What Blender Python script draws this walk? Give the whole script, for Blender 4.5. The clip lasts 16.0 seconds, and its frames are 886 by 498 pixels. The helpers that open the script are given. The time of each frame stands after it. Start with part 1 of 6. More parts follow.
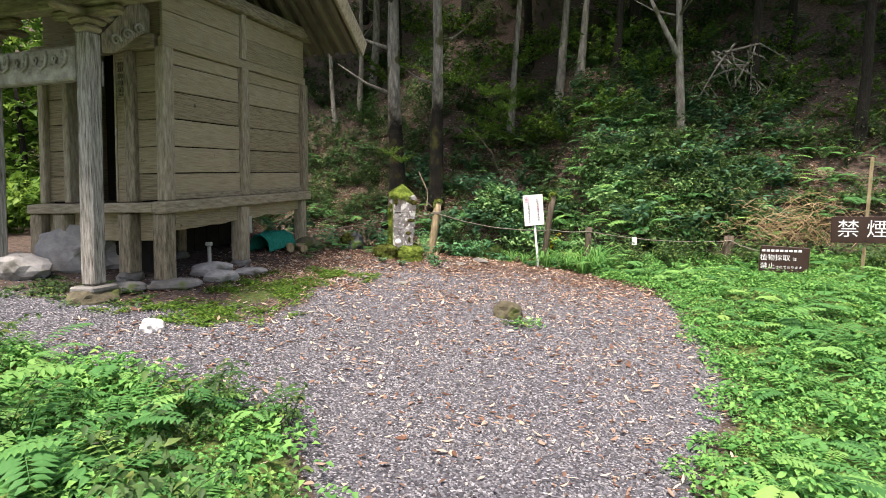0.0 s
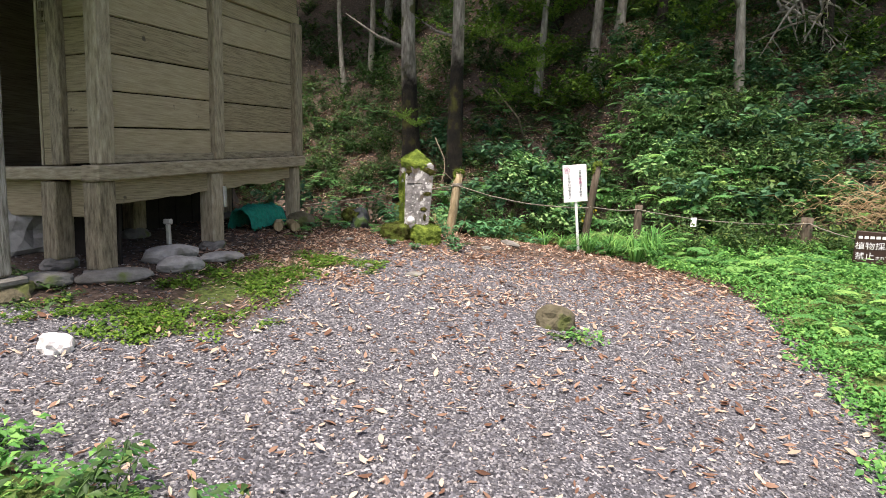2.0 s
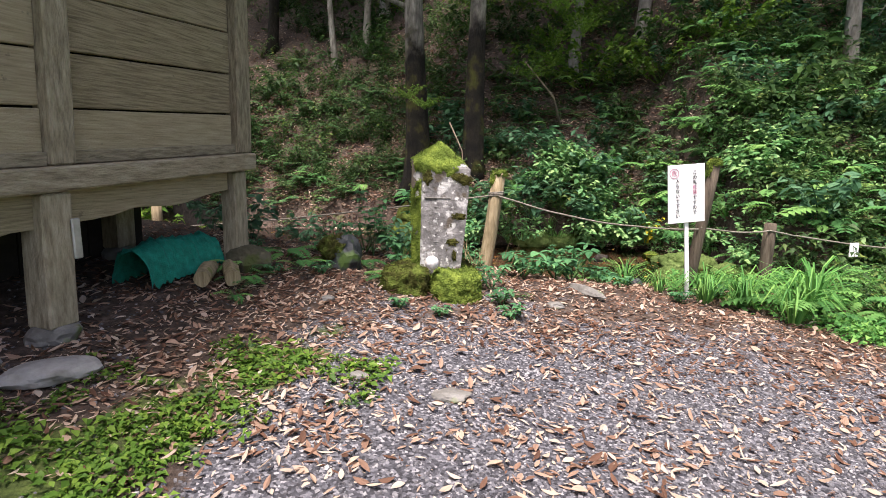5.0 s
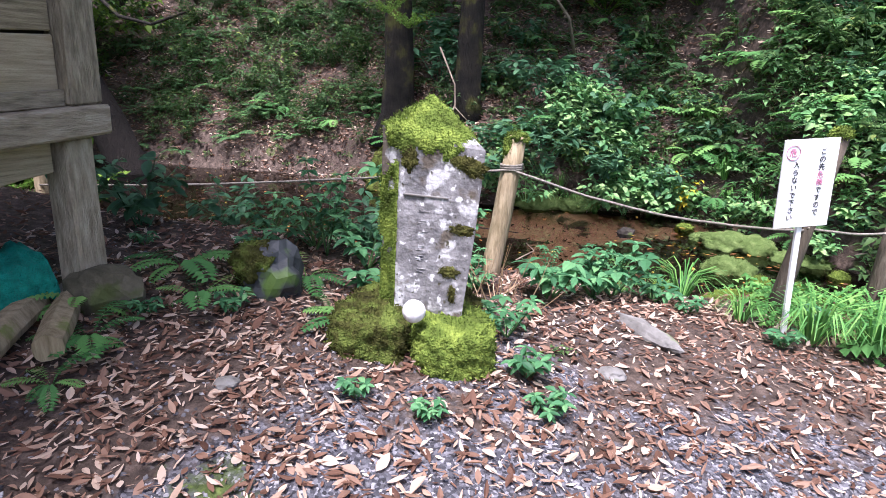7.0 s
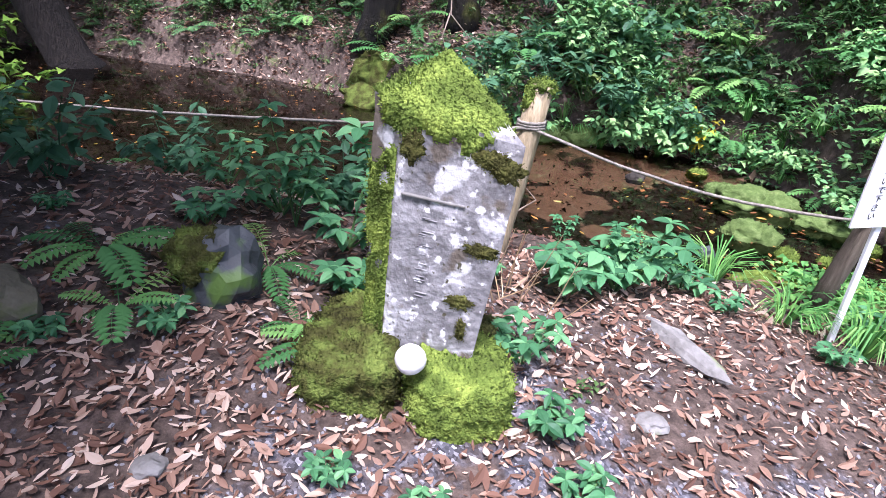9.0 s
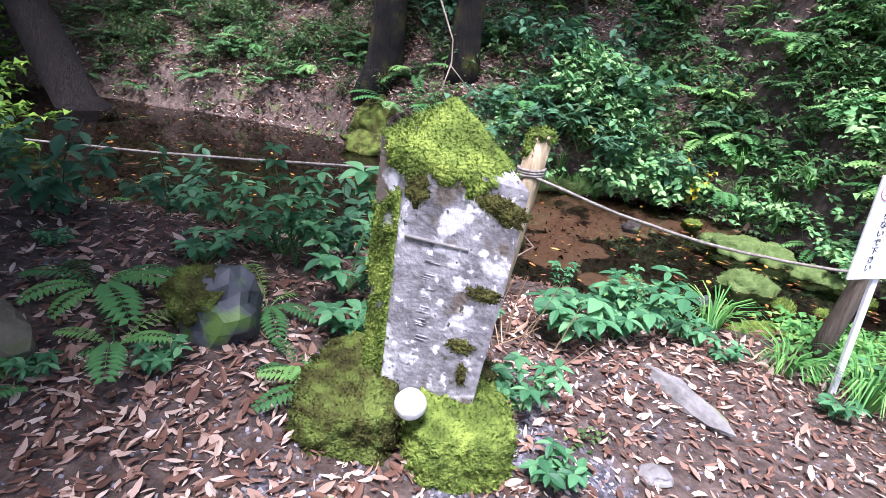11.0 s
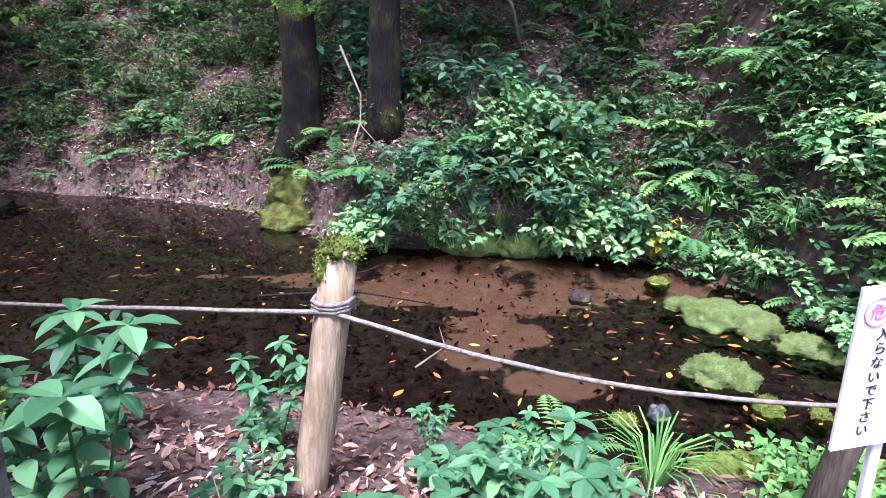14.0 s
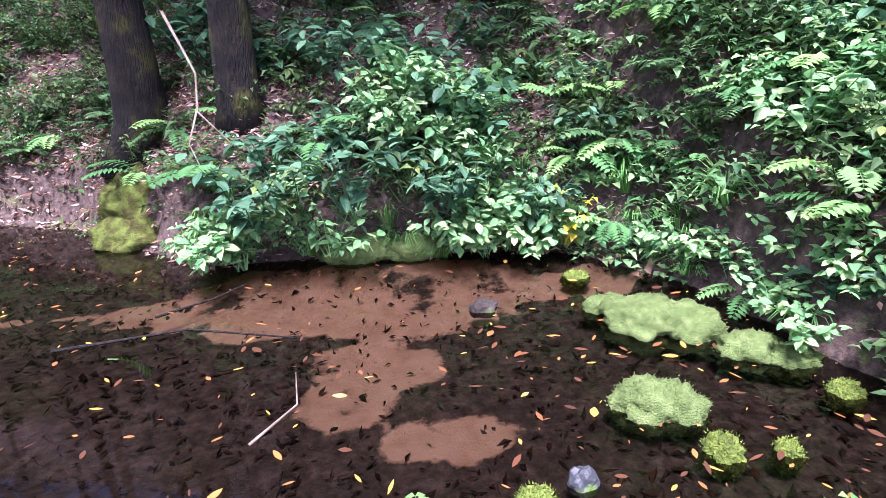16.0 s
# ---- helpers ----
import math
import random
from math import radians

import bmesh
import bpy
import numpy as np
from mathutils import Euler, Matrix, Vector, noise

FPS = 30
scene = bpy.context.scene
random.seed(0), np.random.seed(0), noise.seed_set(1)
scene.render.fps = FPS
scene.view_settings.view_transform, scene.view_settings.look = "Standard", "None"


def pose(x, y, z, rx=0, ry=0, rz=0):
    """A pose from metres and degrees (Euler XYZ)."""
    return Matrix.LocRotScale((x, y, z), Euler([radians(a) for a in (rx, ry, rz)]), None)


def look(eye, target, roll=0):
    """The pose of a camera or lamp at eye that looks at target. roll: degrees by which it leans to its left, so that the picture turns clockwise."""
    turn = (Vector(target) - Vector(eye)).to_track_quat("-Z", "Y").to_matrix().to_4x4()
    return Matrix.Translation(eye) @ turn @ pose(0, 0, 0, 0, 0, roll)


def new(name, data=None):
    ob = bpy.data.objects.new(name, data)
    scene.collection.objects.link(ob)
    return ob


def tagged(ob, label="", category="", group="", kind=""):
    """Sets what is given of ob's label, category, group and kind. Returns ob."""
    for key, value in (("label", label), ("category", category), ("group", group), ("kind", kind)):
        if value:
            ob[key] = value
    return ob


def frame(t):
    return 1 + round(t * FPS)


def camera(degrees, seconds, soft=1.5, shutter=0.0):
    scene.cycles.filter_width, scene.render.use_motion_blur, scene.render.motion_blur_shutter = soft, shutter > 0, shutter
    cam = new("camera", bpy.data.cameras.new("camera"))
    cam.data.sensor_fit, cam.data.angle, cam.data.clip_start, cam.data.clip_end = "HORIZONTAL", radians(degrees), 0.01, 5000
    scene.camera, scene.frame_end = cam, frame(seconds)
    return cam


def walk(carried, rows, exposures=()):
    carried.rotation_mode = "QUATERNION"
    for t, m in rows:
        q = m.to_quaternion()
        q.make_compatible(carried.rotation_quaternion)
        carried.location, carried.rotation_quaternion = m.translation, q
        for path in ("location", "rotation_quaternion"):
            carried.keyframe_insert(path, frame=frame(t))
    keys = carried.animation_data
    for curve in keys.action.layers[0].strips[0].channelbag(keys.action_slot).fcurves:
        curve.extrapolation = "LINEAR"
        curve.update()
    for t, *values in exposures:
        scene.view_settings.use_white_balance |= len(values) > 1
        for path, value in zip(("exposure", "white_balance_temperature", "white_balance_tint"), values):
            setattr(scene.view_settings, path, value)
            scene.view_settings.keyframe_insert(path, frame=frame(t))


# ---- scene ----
cam = camera(77.0, 16.0, soft=0.5)
PATH = [
    (0, (0.604, 0.144, 1.636), (0.475, 2.133, 1.47), -0.8),
    (0.5, (0.565, 0.451, 1.599), (0.428, 2.438, 1.42), -1.1),
    (1, (0.576, 0.804, 1.633), (0.433, 2.787, 1.418), -0.5),
    (1.5, (0.509, 1.232, 1.591), (0.345, 3.212, 1.356), -0.4),
    (2, (0.374, 1.722, 1.621), (0.201, 3.696, 1.353), -0.0),
    (2.5, (0.363, 2.157, 1.673), (0.177, 4.128, 1.392), 0.0),
    (3, (0.209, 2.685, 1.692), (0.029, 4.657, 1.414), 0.1),
    (3.5, (0.152, 3.167, 1.712), (-0.032, 5.14, 1.439), -0.1),
    (4, (0.013, 3.639, 1.714), (-0.171, 5.613, 1.45), -0.3),
    (4.2, (-0.07, 3.841, 1.72), (-0.247, 5.816, 1.462), -0.4),
    (6.3, (-0.315, 5.801, 1.939), (-0.453, 7.737, 1.458), 0.7),
    (6.5, (-0.362, 5.994, 1.952), (-0.492, 7.926, 1.455), 1.0),
    (7, (-0.417, 6.441, 2.002), (-0.51, 8.353, 1.423), 1.8),
    (7.5, (-0.471, 6.839, 2.082), (-0.534, 8.709, 1.381), 2.7),
    (8, (-0.59, 7.145, 2.154), (-0.606, 8.969, 1.334), 4.2),
    (8.5, (-0.592, 7.227, 2.177), (-0.595, 9.023, 1.29), 4.8),
    (8.7, (-0.59, 7.24, 2.174), (-0.582, 9.025, 1.263), 5.3),
    (10.8, (-0.649, 7.253, 2.188), (-0.615, 9.089, 1.396), 6.7),
    (11, (-0.618, 7.239, 2.161), (-0.596, 9.091, 1.405), 6.9),
    (11.5, (-0.57, 7.298, 2.223), (-0.628, 9.171, 1.524), 5.7),
    (12, (-0.415, 7.444, 2.319), (-0.505, 9.319, 1.629), 4.1),
    (12.5, (-0.225, 7.703, 2.267), (-0.328, 9.577, 1.577), 3.2),
    (13, (-0.039, 7.898, 2.311), (-0.142, 9.784, 1.654), 2.1),
    (13.5, (0.129, 8.049, 2.307), (0.037, 9.939, 1.658), 1.4),
    (14, (0.254, 8.386, 2.279), (0.237, 10.284, 1.649), 1.0),
    (14.5, (0.42, 8.68, 2.266), (0.49, 10.582, 1.653), 0.1),
    (15, (0.502, 8.952, 2.232), (0.71, 10.849, 1.632), -0.9),
    (15.5, (0.528, 9.173, 2.246), (0.784, 11.044, 1.587), -1.2),
    (16, (0.739, 9.409, 2.074), (0.96, 11.279, 1.402), -1.8),
]
EXPOSURES = [(0, 1.22, 6750, 18), (4, 1.16, 6750, 19), (7, 1.52, 5700, 28), (11, 1.7, 5450, 31), (14, 1.8, 5350, 39), (16, 2.2, 5400, 47)]
walk(cam, [(t, look(eye, target, roll)) for t, eye, target, roll in PATH], EXPOSURES)
# world, sun and light
world = bpy.data.worlds.new("world")
scene.world = world
world.use_nodes = True
wn = world.node_tree
sky = wn.nodes.new("ShaderNodeTexSky")
sky.sky_type = "NISHITA"
sky.sun_disc = False
sky.sun_elevation = radians(69)
sky.sun_rotation = radians(195)
sky.dust_density = 4.0
wn.links.new(sky.outputs[0], wn.nodes["Background"].inputs[0])
wn.nodes["Background"].inputs[1].default_value = 0.10
sun = new("sun", bpy.data.lights.new("sun", "SUN"))
sun.data.energy = 3.6
sun.data.angle = radians(16)
sun.data.color = (1.0, 0.95, 0.88)
sun.matrix_world = look((-3, -3, 30), (0, 8, 0))

# ---------------------------------------------------------------- materials
MATS = {}


def ramp(nodes, stops):
    r = nodes.new("ShaderNodeValToRGB")
    while len(r.color_ramp.elements) < len(stops):
        r.color_ramp.elements.new(0.5)
    for e, (p, c) in zip(r.color_ramp.elements, stops):
        e.position, e.color = p, (*c, 1)
    return r


def material(name, stops, scale=4.0, rough=0.8, bump=0.3, bump_scale=60.0, stretch=(1, 1, 1), island=0.0, piece=0.0,
             through_light=0.0, metal=0.0, spots=None, detail=8.0, dist=0.02, spec=0.3):
    """A surface with colour varied at two scales by noise, per piece or per leaf, and with fine relief.
    spots: (scale, threshold, colour) of lichen, moss or dirt with its own shape."""
    m = bpy.data.materials.new(name)
    m.use_nodes = True
    t = m.node_tree
    n, l = t.nodes, t.links
    b = n["Principled BSDF"]
    geo = n.new("ShaderNodeNewGeometry")
    co = n.new("ShaderNodeTexCoord")
    mp = n.new("ShaderNodeMapping")
    mp.inputs["Scale"].default_value = stretch
    l.new(co.outputs["Object"], mp.inputs[0])
    noi = n.new("ShaderNodeTexNoise")
    noi.inputs["Scale"].default_value, noi.inputs["Detail"].default_value = scale, detail
    noi.inputs["Roughness"].default_value = 0.65
    l.new(mp.outputs[0], noi.inputs[0])
    value = noi.outputs[0]
    if island or piece:
        mx = n.new("ShaderNodeMix")
        mx.inputs[0].default_value = island or piece
        l.new(value, mx.inputs[2])
        if island:
            l.new(geo.outputs["Random Per Island"], mx.inputs[3])
        else:
            info = n.new("ShaderNodeObjectInfo")
            l.new(info.outputs["Random"], mx.inputs[3])
        value = mx.outputs[0]
    r = ramp(n, stops)
    l.new(value, r.inputs[0])
    col = r.outputs[0]
    for sc, th, c in (spots or ()):
        sn = n.new("ShaderNodeTexNoise")
        sn.inputs["Scale"].default_value, sn.inputs["Detail"].default_value = sc, 6
        l.new(co.outputs["Object"], sn.inputs[0])
        rr = ramp(n, [(th, (0, 0, 0)), (th + 0.06, (1, 1, 1))])
        l.new(sn.outputs[0], rr.inputs[0])
        mx = n.new("ShaderNodeMix")
        mx.data_type = "RGBA"
        l.new(rr.outputs[0], mx.inputs[0])
        l.new(col, mx.inputs[6])
        mx.inputs[7].default_value = (*c, 1)
        col = mx.outputs[2]
    l.new(col, b.inputs["Base Color"])
    b.inputs["Roughness"].default_value = rough
    b.inputs["Metallic"].default_value = metal
    b.inputs["Specular IOR Level"].default_value = spec
    if bump:
        bn = n.new("ShaderNodeTexNoise")
        bn.inputs["Scale"].default_value, bn.inputs["Detail"].default_value = bump_scale, 6
        l.new(mp.outputs[0], bn.inputs[0])
        bp = n.new("ShaderNodeBump")
        bp.inputs["Strength"].default_value, bp.inputs["Distance"].default_value = bump, dist
        l.new(bn.outputs[0], bp.inputs["Height"])
        l.new(bp.outputs[0], b.inputs["Normal"])
    if through_light:
        tr = n.new("ShaderNodeBsdfTranslucent")
        l.new(col, tr.inputs[0])
        ms = n.new("ShaderNodeMixShader")
        ms.inputs[0].default_value = through_light
        l.new(b.outputs[0], ms.inputs[1])
        l.new(tr.outputs[0], ms.inputs[2])
        l.new(ms.outputs[0], n["Material Output"].inputs[0])
    MATS[name] = m
    return m


def leafy(name, stops, rough=0.5, single=False):
    return material(name, stops, scale=3.0, rough=rough, bump=0.0, island=0.0 if single else 0.75, piece=0.75 if single else 0.0, through_light=0.35, spec=0.18)


wood_old = material("weathered_wood", [(0.30, (0.11, 0.090, 0.058)), (0.5, (0.30, 0.255, 0.172)), (0.70, (0.47, 0.415, 0.300))], 6, 0.85, 0.7, 30,
                    (6, 6, 1.2), piece=0.16)
wood_beam = material("weathered_beam", [(0.30, (0.11, 0.090, 0.058)), (0.5, (0.30, 0.255, 0.172)), (0.70, (0.47, 0.415, 0.300))], 6, 0.85, 0.7, 30,
                     (1.2, 1.2, 8), piece=0.16)
wood_board = material("weathered_board", [(0.28, (0.13, 0.104, 0.060)), (0.5, (0.33, 0.275, 0.170)), (0.72, (0.47, 0.40, 0.265))], 4, 0.85, 0.6, 22,
                      (1.2, 1.2, 22), piece=0.16, spots=[(9, 0.70, (0.10, 0.085, 0.06))])
wood_pale = material("silvered_wood", [(0.34, (0.10, 0.088, 0.068)), (0.5, (0.32, 0.30, 0.255)), (0.66, (0.52, 0.50, 0.45))], 7, 0.9, 0.7, 30, (8, 8, 0.6))
wood_carved = material("carved_grey_wood", [(0.3, (0.16, 0.14, 0.11)), (0.7, (0.46, 0.44, 0.39))], 8, 0.9, 0.5, 40)
# near-black that puts the shrine's interior and underfloor shade into the colour
shade_black = material("interior_shade_black", [(0.3, (0.012, 0.010, 0.008)), (0.7, (0.03, 0.025, 0.02))], 5, 0.9, 0.3, 30)
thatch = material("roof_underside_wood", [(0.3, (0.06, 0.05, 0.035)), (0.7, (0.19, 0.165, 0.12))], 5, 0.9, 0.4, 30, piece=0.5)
stone_grey = material("grey_stone", [(0.3, (0.09, 0.085, 0.075)), (0.55, (0.19, 0.185, 0.165)), (0.8, (0.31, 0.30, 0.28))], 6, 0.85, 0.6, 25,
                      spots=[(3.0, 0.60, (0.13, 0.16, 0.06))])
stone_brown = material("brown_mossy_stone", [(0.3, (0.05, 0.045, 0.025)), (0.7, (0.14, 0.125, 0.08))], 7, 0.9, 0.8, 30, spots=[(4.0, 0.56, (0.085, 0.10, 0.03))])
stone_pale = material("pale_grey_stone", [(0.3, (0.20, 0.195, 0.18)), (0.7, (0.42, 0.41, 0.38))], 6, 0.85, 0.6, 25, spots=[(2.0, 0.60, (0.15, 0.145, 0.12))])
stone_white = material("white_stone", [(0.3, (0.55, 0.54, 0.50)), (0.7, (0.80, 0.79, 0.76))], 6, 0.6, 0.4, 20)
stone_brown_dark = material("dark_brown_stream_stone", [(0.3, (0.014, 0.011, 0.008)), (0.7, (0.045, 0.038, 0.028))], 6, 0.75, 0.5, 20, spots=[(4.0, 0.60, (0.05, 0.07, 0.015))])
stone_dark = material("wet_dark_stone", [(0.3, (0.02, 0.024, 0.024)), (0.7, (0.06, 0.068, 0.07))], 6, 0.6, 0.5, 20, spots=[(4.0, 0.56, (0.07, 0.13, 0.02))], spec=0.5)
stele_stone = material("lichened_stele_stone", [(0.34, (0.10, 0.096, 0.094)), (0.5, (0.19, 0.186, 0.180)), (0.66, (0.29, 0.285, 0.275))], 9, 0.9, 0.5, 40, detail=5,
                       spots=[(7.5, 0.53, (0.47, 0.47, 0.455)), (23.0, 0.60, (0.55, 0.55, 0.53)), (6.5, 0.555, (0.105, 0.088, 0.066)), (30.0, 0.64, (0.06, 0.055, 0.03))])
moss = material("moss", [(0.26, (0.040, 0.055, 0.012)), (0.48, (0.13, 0.19, 0.032)), (0.68, (0.30, 0.39, 0.07))], 9, 1.0, 1.0, 90, dist=0.03, spec=0.1)
moss_mixed = material("brown_green_moss", [(0.30, (0.028, 0.026, 0.010)), (0.46, (0.075, 0.080, 0.020)), (0.58, (0.13, 0.175, 0.035)), (0.74, (0.24, 0.30, 0.06))], 7, 1.0, 1.0, 90, dist=0.03, spec=0.1)
moss_pale = material("pale_moss", [(0.25, (0.065, 0.105, 0.026)), (0.5, (0.13, 0.195, 0.055)), (0.75, (0.23, 0.305, 0.105))], 12, 1.0, 1.0, 110, dist=0.03, spec=0.1)
moss_brown = material("brown_moss", [(0.28, (0.030, 0.028, 0.010)), (0.5, (0.075, 0.075, 0.020)), (0.72, (0.15, 0.16, 0.04))], 11, 1.0, 1.0, 90, dist=0.02, spec=0.1)
bark = material("dark_bark", [(0.3, (0.007, 0.006, 0.004)), (0.55, (0.020, 0.017, 0.012)), (0.8, (0.055, 0.048, 0.036))], 9, 0.95, 1.0, 18, (3, 3, 0.7),
                spots=[(2.2, 0.60, (0.075, 0.085, 0.015))], dist=0.05)
bark_dark = material("black_wet_bark", [(0.3, (0.005, 0.004, 0.003)), (0.55, (0.014, 0.011, 0.008)), (0.8, (0.035, 0.030, 0.022))], 9, 0.9, 1.0, 18, (3, 3, 0.7), dist=0.05)
bark_footed = material("mossy_footed_bark", [(0.3, (0.09, 0.082, 0.066)), (0.55, (0.26, 0.245, 0.205)), (0.8, (0.48, 0.46, 0.41))], 5, 0.95, 1.0, 18, (3, 3, 0.6), spots=[(2.0, 0.56, (0.075, 0.08, 0.03))], dist=0.05)
bark_pale = material("pale_bark", [(0.3, (0.08, 0.072, 0.058)), (0.55, (0.24, 0.225, 0.19)), (0.8, (0.48, 0.46, 0.41))], 5, 0.95, 0.8, 18, (2, 2, 0.6),
                     spots=[(1.6, 0.58, (0.07, 0.07, 0.035))], dist=0.03)
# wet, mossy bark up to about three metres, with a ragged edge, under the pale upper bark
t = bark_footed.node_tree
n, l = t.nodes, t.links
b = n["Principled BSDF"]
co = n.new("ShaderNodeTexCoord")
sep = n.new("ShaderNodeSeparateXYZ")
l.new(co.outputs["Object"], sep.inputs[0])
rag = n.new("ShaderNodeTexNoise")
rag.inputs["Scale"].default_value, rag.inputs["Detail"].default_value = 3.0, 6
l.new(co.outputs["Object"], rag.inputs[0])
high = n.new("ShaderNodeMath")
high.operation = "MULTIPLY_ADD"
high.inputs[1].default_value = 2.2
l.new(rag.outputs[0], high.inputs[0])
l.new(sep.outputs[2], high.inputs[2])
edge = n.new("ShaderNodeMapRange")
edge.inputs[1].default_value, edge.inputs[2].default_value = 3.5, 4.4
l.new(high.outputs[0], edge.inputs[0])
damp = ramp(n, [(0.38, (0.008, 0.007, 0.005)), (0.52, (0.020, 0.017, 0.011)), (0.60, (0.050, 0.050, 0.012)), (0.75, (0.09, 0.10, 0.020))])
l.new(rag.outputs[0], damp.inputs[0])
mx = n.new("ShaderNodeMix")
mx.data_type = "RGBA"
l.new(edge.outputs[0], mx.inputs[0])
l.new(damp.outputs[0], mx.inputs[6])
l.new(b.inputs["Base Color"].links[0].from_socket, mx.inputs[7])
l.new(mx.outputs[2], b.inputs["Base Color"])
twig = material("bare_twig", [(0.3, (0.10, 0.075, 0.05)), (0.7, (0.28, 0.23, 0.17))], 8, 0.9, 0.3, 30)
post_wood = material("pale_round_post", [(0.3, (0.15, 0.115, 0.055)), (0.6, (0.36, 0.29, 0.175)), (0.8, (0.50, 0.43, 0.30))], 6, 0.85, 0.5, 30, (4, 4, 0.6),
                     spots=[(4.0, 0.62, (0.16, 0.20, 0.04))])
post_dark = material("dark_weathered_post", [(0.3, (0.05, 0.038, 0.026)), (0.6, (0.13, 0.105, 0.075)), (0.8, (0.22, 0.19, 0.145))], 6, 0.9, 0.6, 30, (5, 5, 0.6), spots=[(4.0, 0.62, (0.08, 0.10, 0.03))])
rope_mat = material("grey_rope", [(0.3, (0.13, 0.115, 0.09)), (0.7, (0.34, 0.31, 0.25))], 40, 0.9, 0.6, 200)
paint_white = material("white_painted_board", [(0.3, (0.74, 0.74, 0.72)), (0.7, (0.84, 0.84, 0.83))], 3, 0.55, 0.1, 30)
paint_brown = material("dark_brown_sign_board", [(0.3, (0.030, 0.016, 0.012)), (0.7, (0.055, 0.032, 0.024))], 3, 0.5, 0.1, 30)
ink_black = material("black_ink", [(0.3, (0.02, 0.02, 0.025)), (0.7, (0.05, 0.05, 0.055))], 30, 0.6, 0)
ink_red = material("faded_red_ink", [(0.3, (0.45, 0.12, 0.22)), (0.7, (0.55, 0.22, 0.32))], 30, 0.6, 0)
ink_white = material("white_lettering", [(0.3, (0.72, 0.72, 0.72)), (0.7, (0.80, 0.80, 0.80))], 30, 0.6, 0)
net_green = material("green_plastic_net", [(0.3, (0.0, 0.14, 0.095)), (0.7, (0.01, 0.36, 0.25))], 20, 0.6, 0.9, 120, dist=0.03)
metal_grey = material("dull_metal", [(0.3, (0.35, 0.35, 0.34)), (0.7, (0.55, 0.55, 0.53))], 10, 0.45, 0.1, 40, metal=0.6)
leaf_green = leafy("green_leaf", [(0.0, (0.028, 0.062, 0.020)), (0.4, (0.055, 0.112, 0.036)), (0.75, (0.105, 0.185, 0.055)), (1.0, (0.25, 0.28, 0.06))])
leaf_cool = leafy("blue_green_leaf", [(0.0, (0.03, 0.080, 0.038)), (0.5, (0.062, 0.160, 0.078)), (1.0, (0.14, 0.28, 0.14))])
leaf_bright = leafy("bright_green_leaf", [(0.0, (0.045, 0.15, 0.035)), (0.5, (0.115, 0.31, 0.075)), (0.85, (0.23, 0.45, 0.11)), (1.0, (0.38, 0.50, 0.12))])
leaf_lush = leafy("lush_leaf", [(0.0, (0.07, 0.21, 0.085)), (0.5, (0.17, 0.36, 0.125)), (0.85, (0.32, 0.50, 0.19)), (1.0, (0.50, 0.50, 0.14))])
# darker copy of the leaf green, with the slope's shade put into it
leaf_dark = leafy("painted_shade_leaf", [(0.0, (0.014, 0.036, 0.012)), (0.5, (0.032, 0.075, 0.022)), (1.0, (0.07, 0.14, 0.035))])
leaf_canopy = leafy("maple_leaf", [(0.0, (0.04, 0.10, 0.015)), (0.5, (0.10, 0.20, 0.03)), (1.0, (0.22, 0.34, 0.05))])
leaf_yellow = leafy("yellow_leaf", [(0.0, (0.32, 0.26, 0.02)), (0.6, (0.55, 0.46, 0.03)), (1.0, (0.25, 0.34, 0.04))])
fern_green = leafy("fern_frond", [(0.0, (0.032, 0.085, 0.03)), (0.5, (0.065, 0.155, 0.055)), (1.0, (0.16, 0.28, 0.09))])
leaf_single = leafy("broad_leaf_blade", [(0.0, (0.03, 0.095, 0.042)), (0.5, (0.075, 0.22, 0.09)), (0.85, (0.16, 0.36, 0.15)), (1.0, (0.30, 0.40, 0.12))], 0.45, True)
fern_single = leafy("fern_blade", [(0.0, (0.04, 0.13, 0.04)), (0.5, (0.10, 0.27, 0.075)), (0.85, (0.22, 0.42, 0.11)), (1.0, (0.36, 0.44, 0.11))], 0.5, True)
litter = leafy("fallen_leaf", [(0.0, (0.06, 0.03, 0.02)), (0.3, (0.21, 0.115, 0.075)), (0.5, (0.40, 0.265, 0.185)), (0.7, (0.58, 0.45, 0.34)), (0.93, (0.66, 0.56, 0.45)), (1.0, (0.55, 0.40, 0.05))], 0.75)
litter_dark = leafy("damp_fallen_leaf", [(0.0, (0.045, 0.022, 0.015)), (0.4, (0.14, 0.075, 0.05)), (0.75, (0.28, 0.17, 0.115)), (1.0, (0.46, 0.34, 0.25))], 0.7)
litter_wet = leafy("sodden_leaf", [(0.0, (0.012, 0.008, 0.006)), (0.5, (0.04, 0.022, 0.015)), (0.9, (0.09, 0.045, 0.025)), (1.0, (0.22, 0.13, 0.07))], 0.5)
litter_pale = leafy("floating_leaf", [(0.0, (0.05, 0.03, 0.02)), (0.4, (0.16, 0.07, 0.03)), (0.65, (0.42, 0.18, 0.05)), (0.85, (0.52, 0.40, 0.06)), (1.0, (0.50, 0.42, 0.30))], 0.5)
pebble_mat = material("gravel_chip", [(0.0, (0.032, 0.031, 0.034)), (0.45, (0.112, 0.110, 0.114)), (0.8, (0.23, 0.228, 0.23)), (1.0, (0.45, 0.44, 0.42))], 20, 0.8, 0.2, 80, island=0.85)
straw = material("dead_straw", [(0.2, (0.20, 0.13, 0.06)), (0.8, (0.50, 0.38, 0.22))], 20, 0.9, 0, island=0.7)

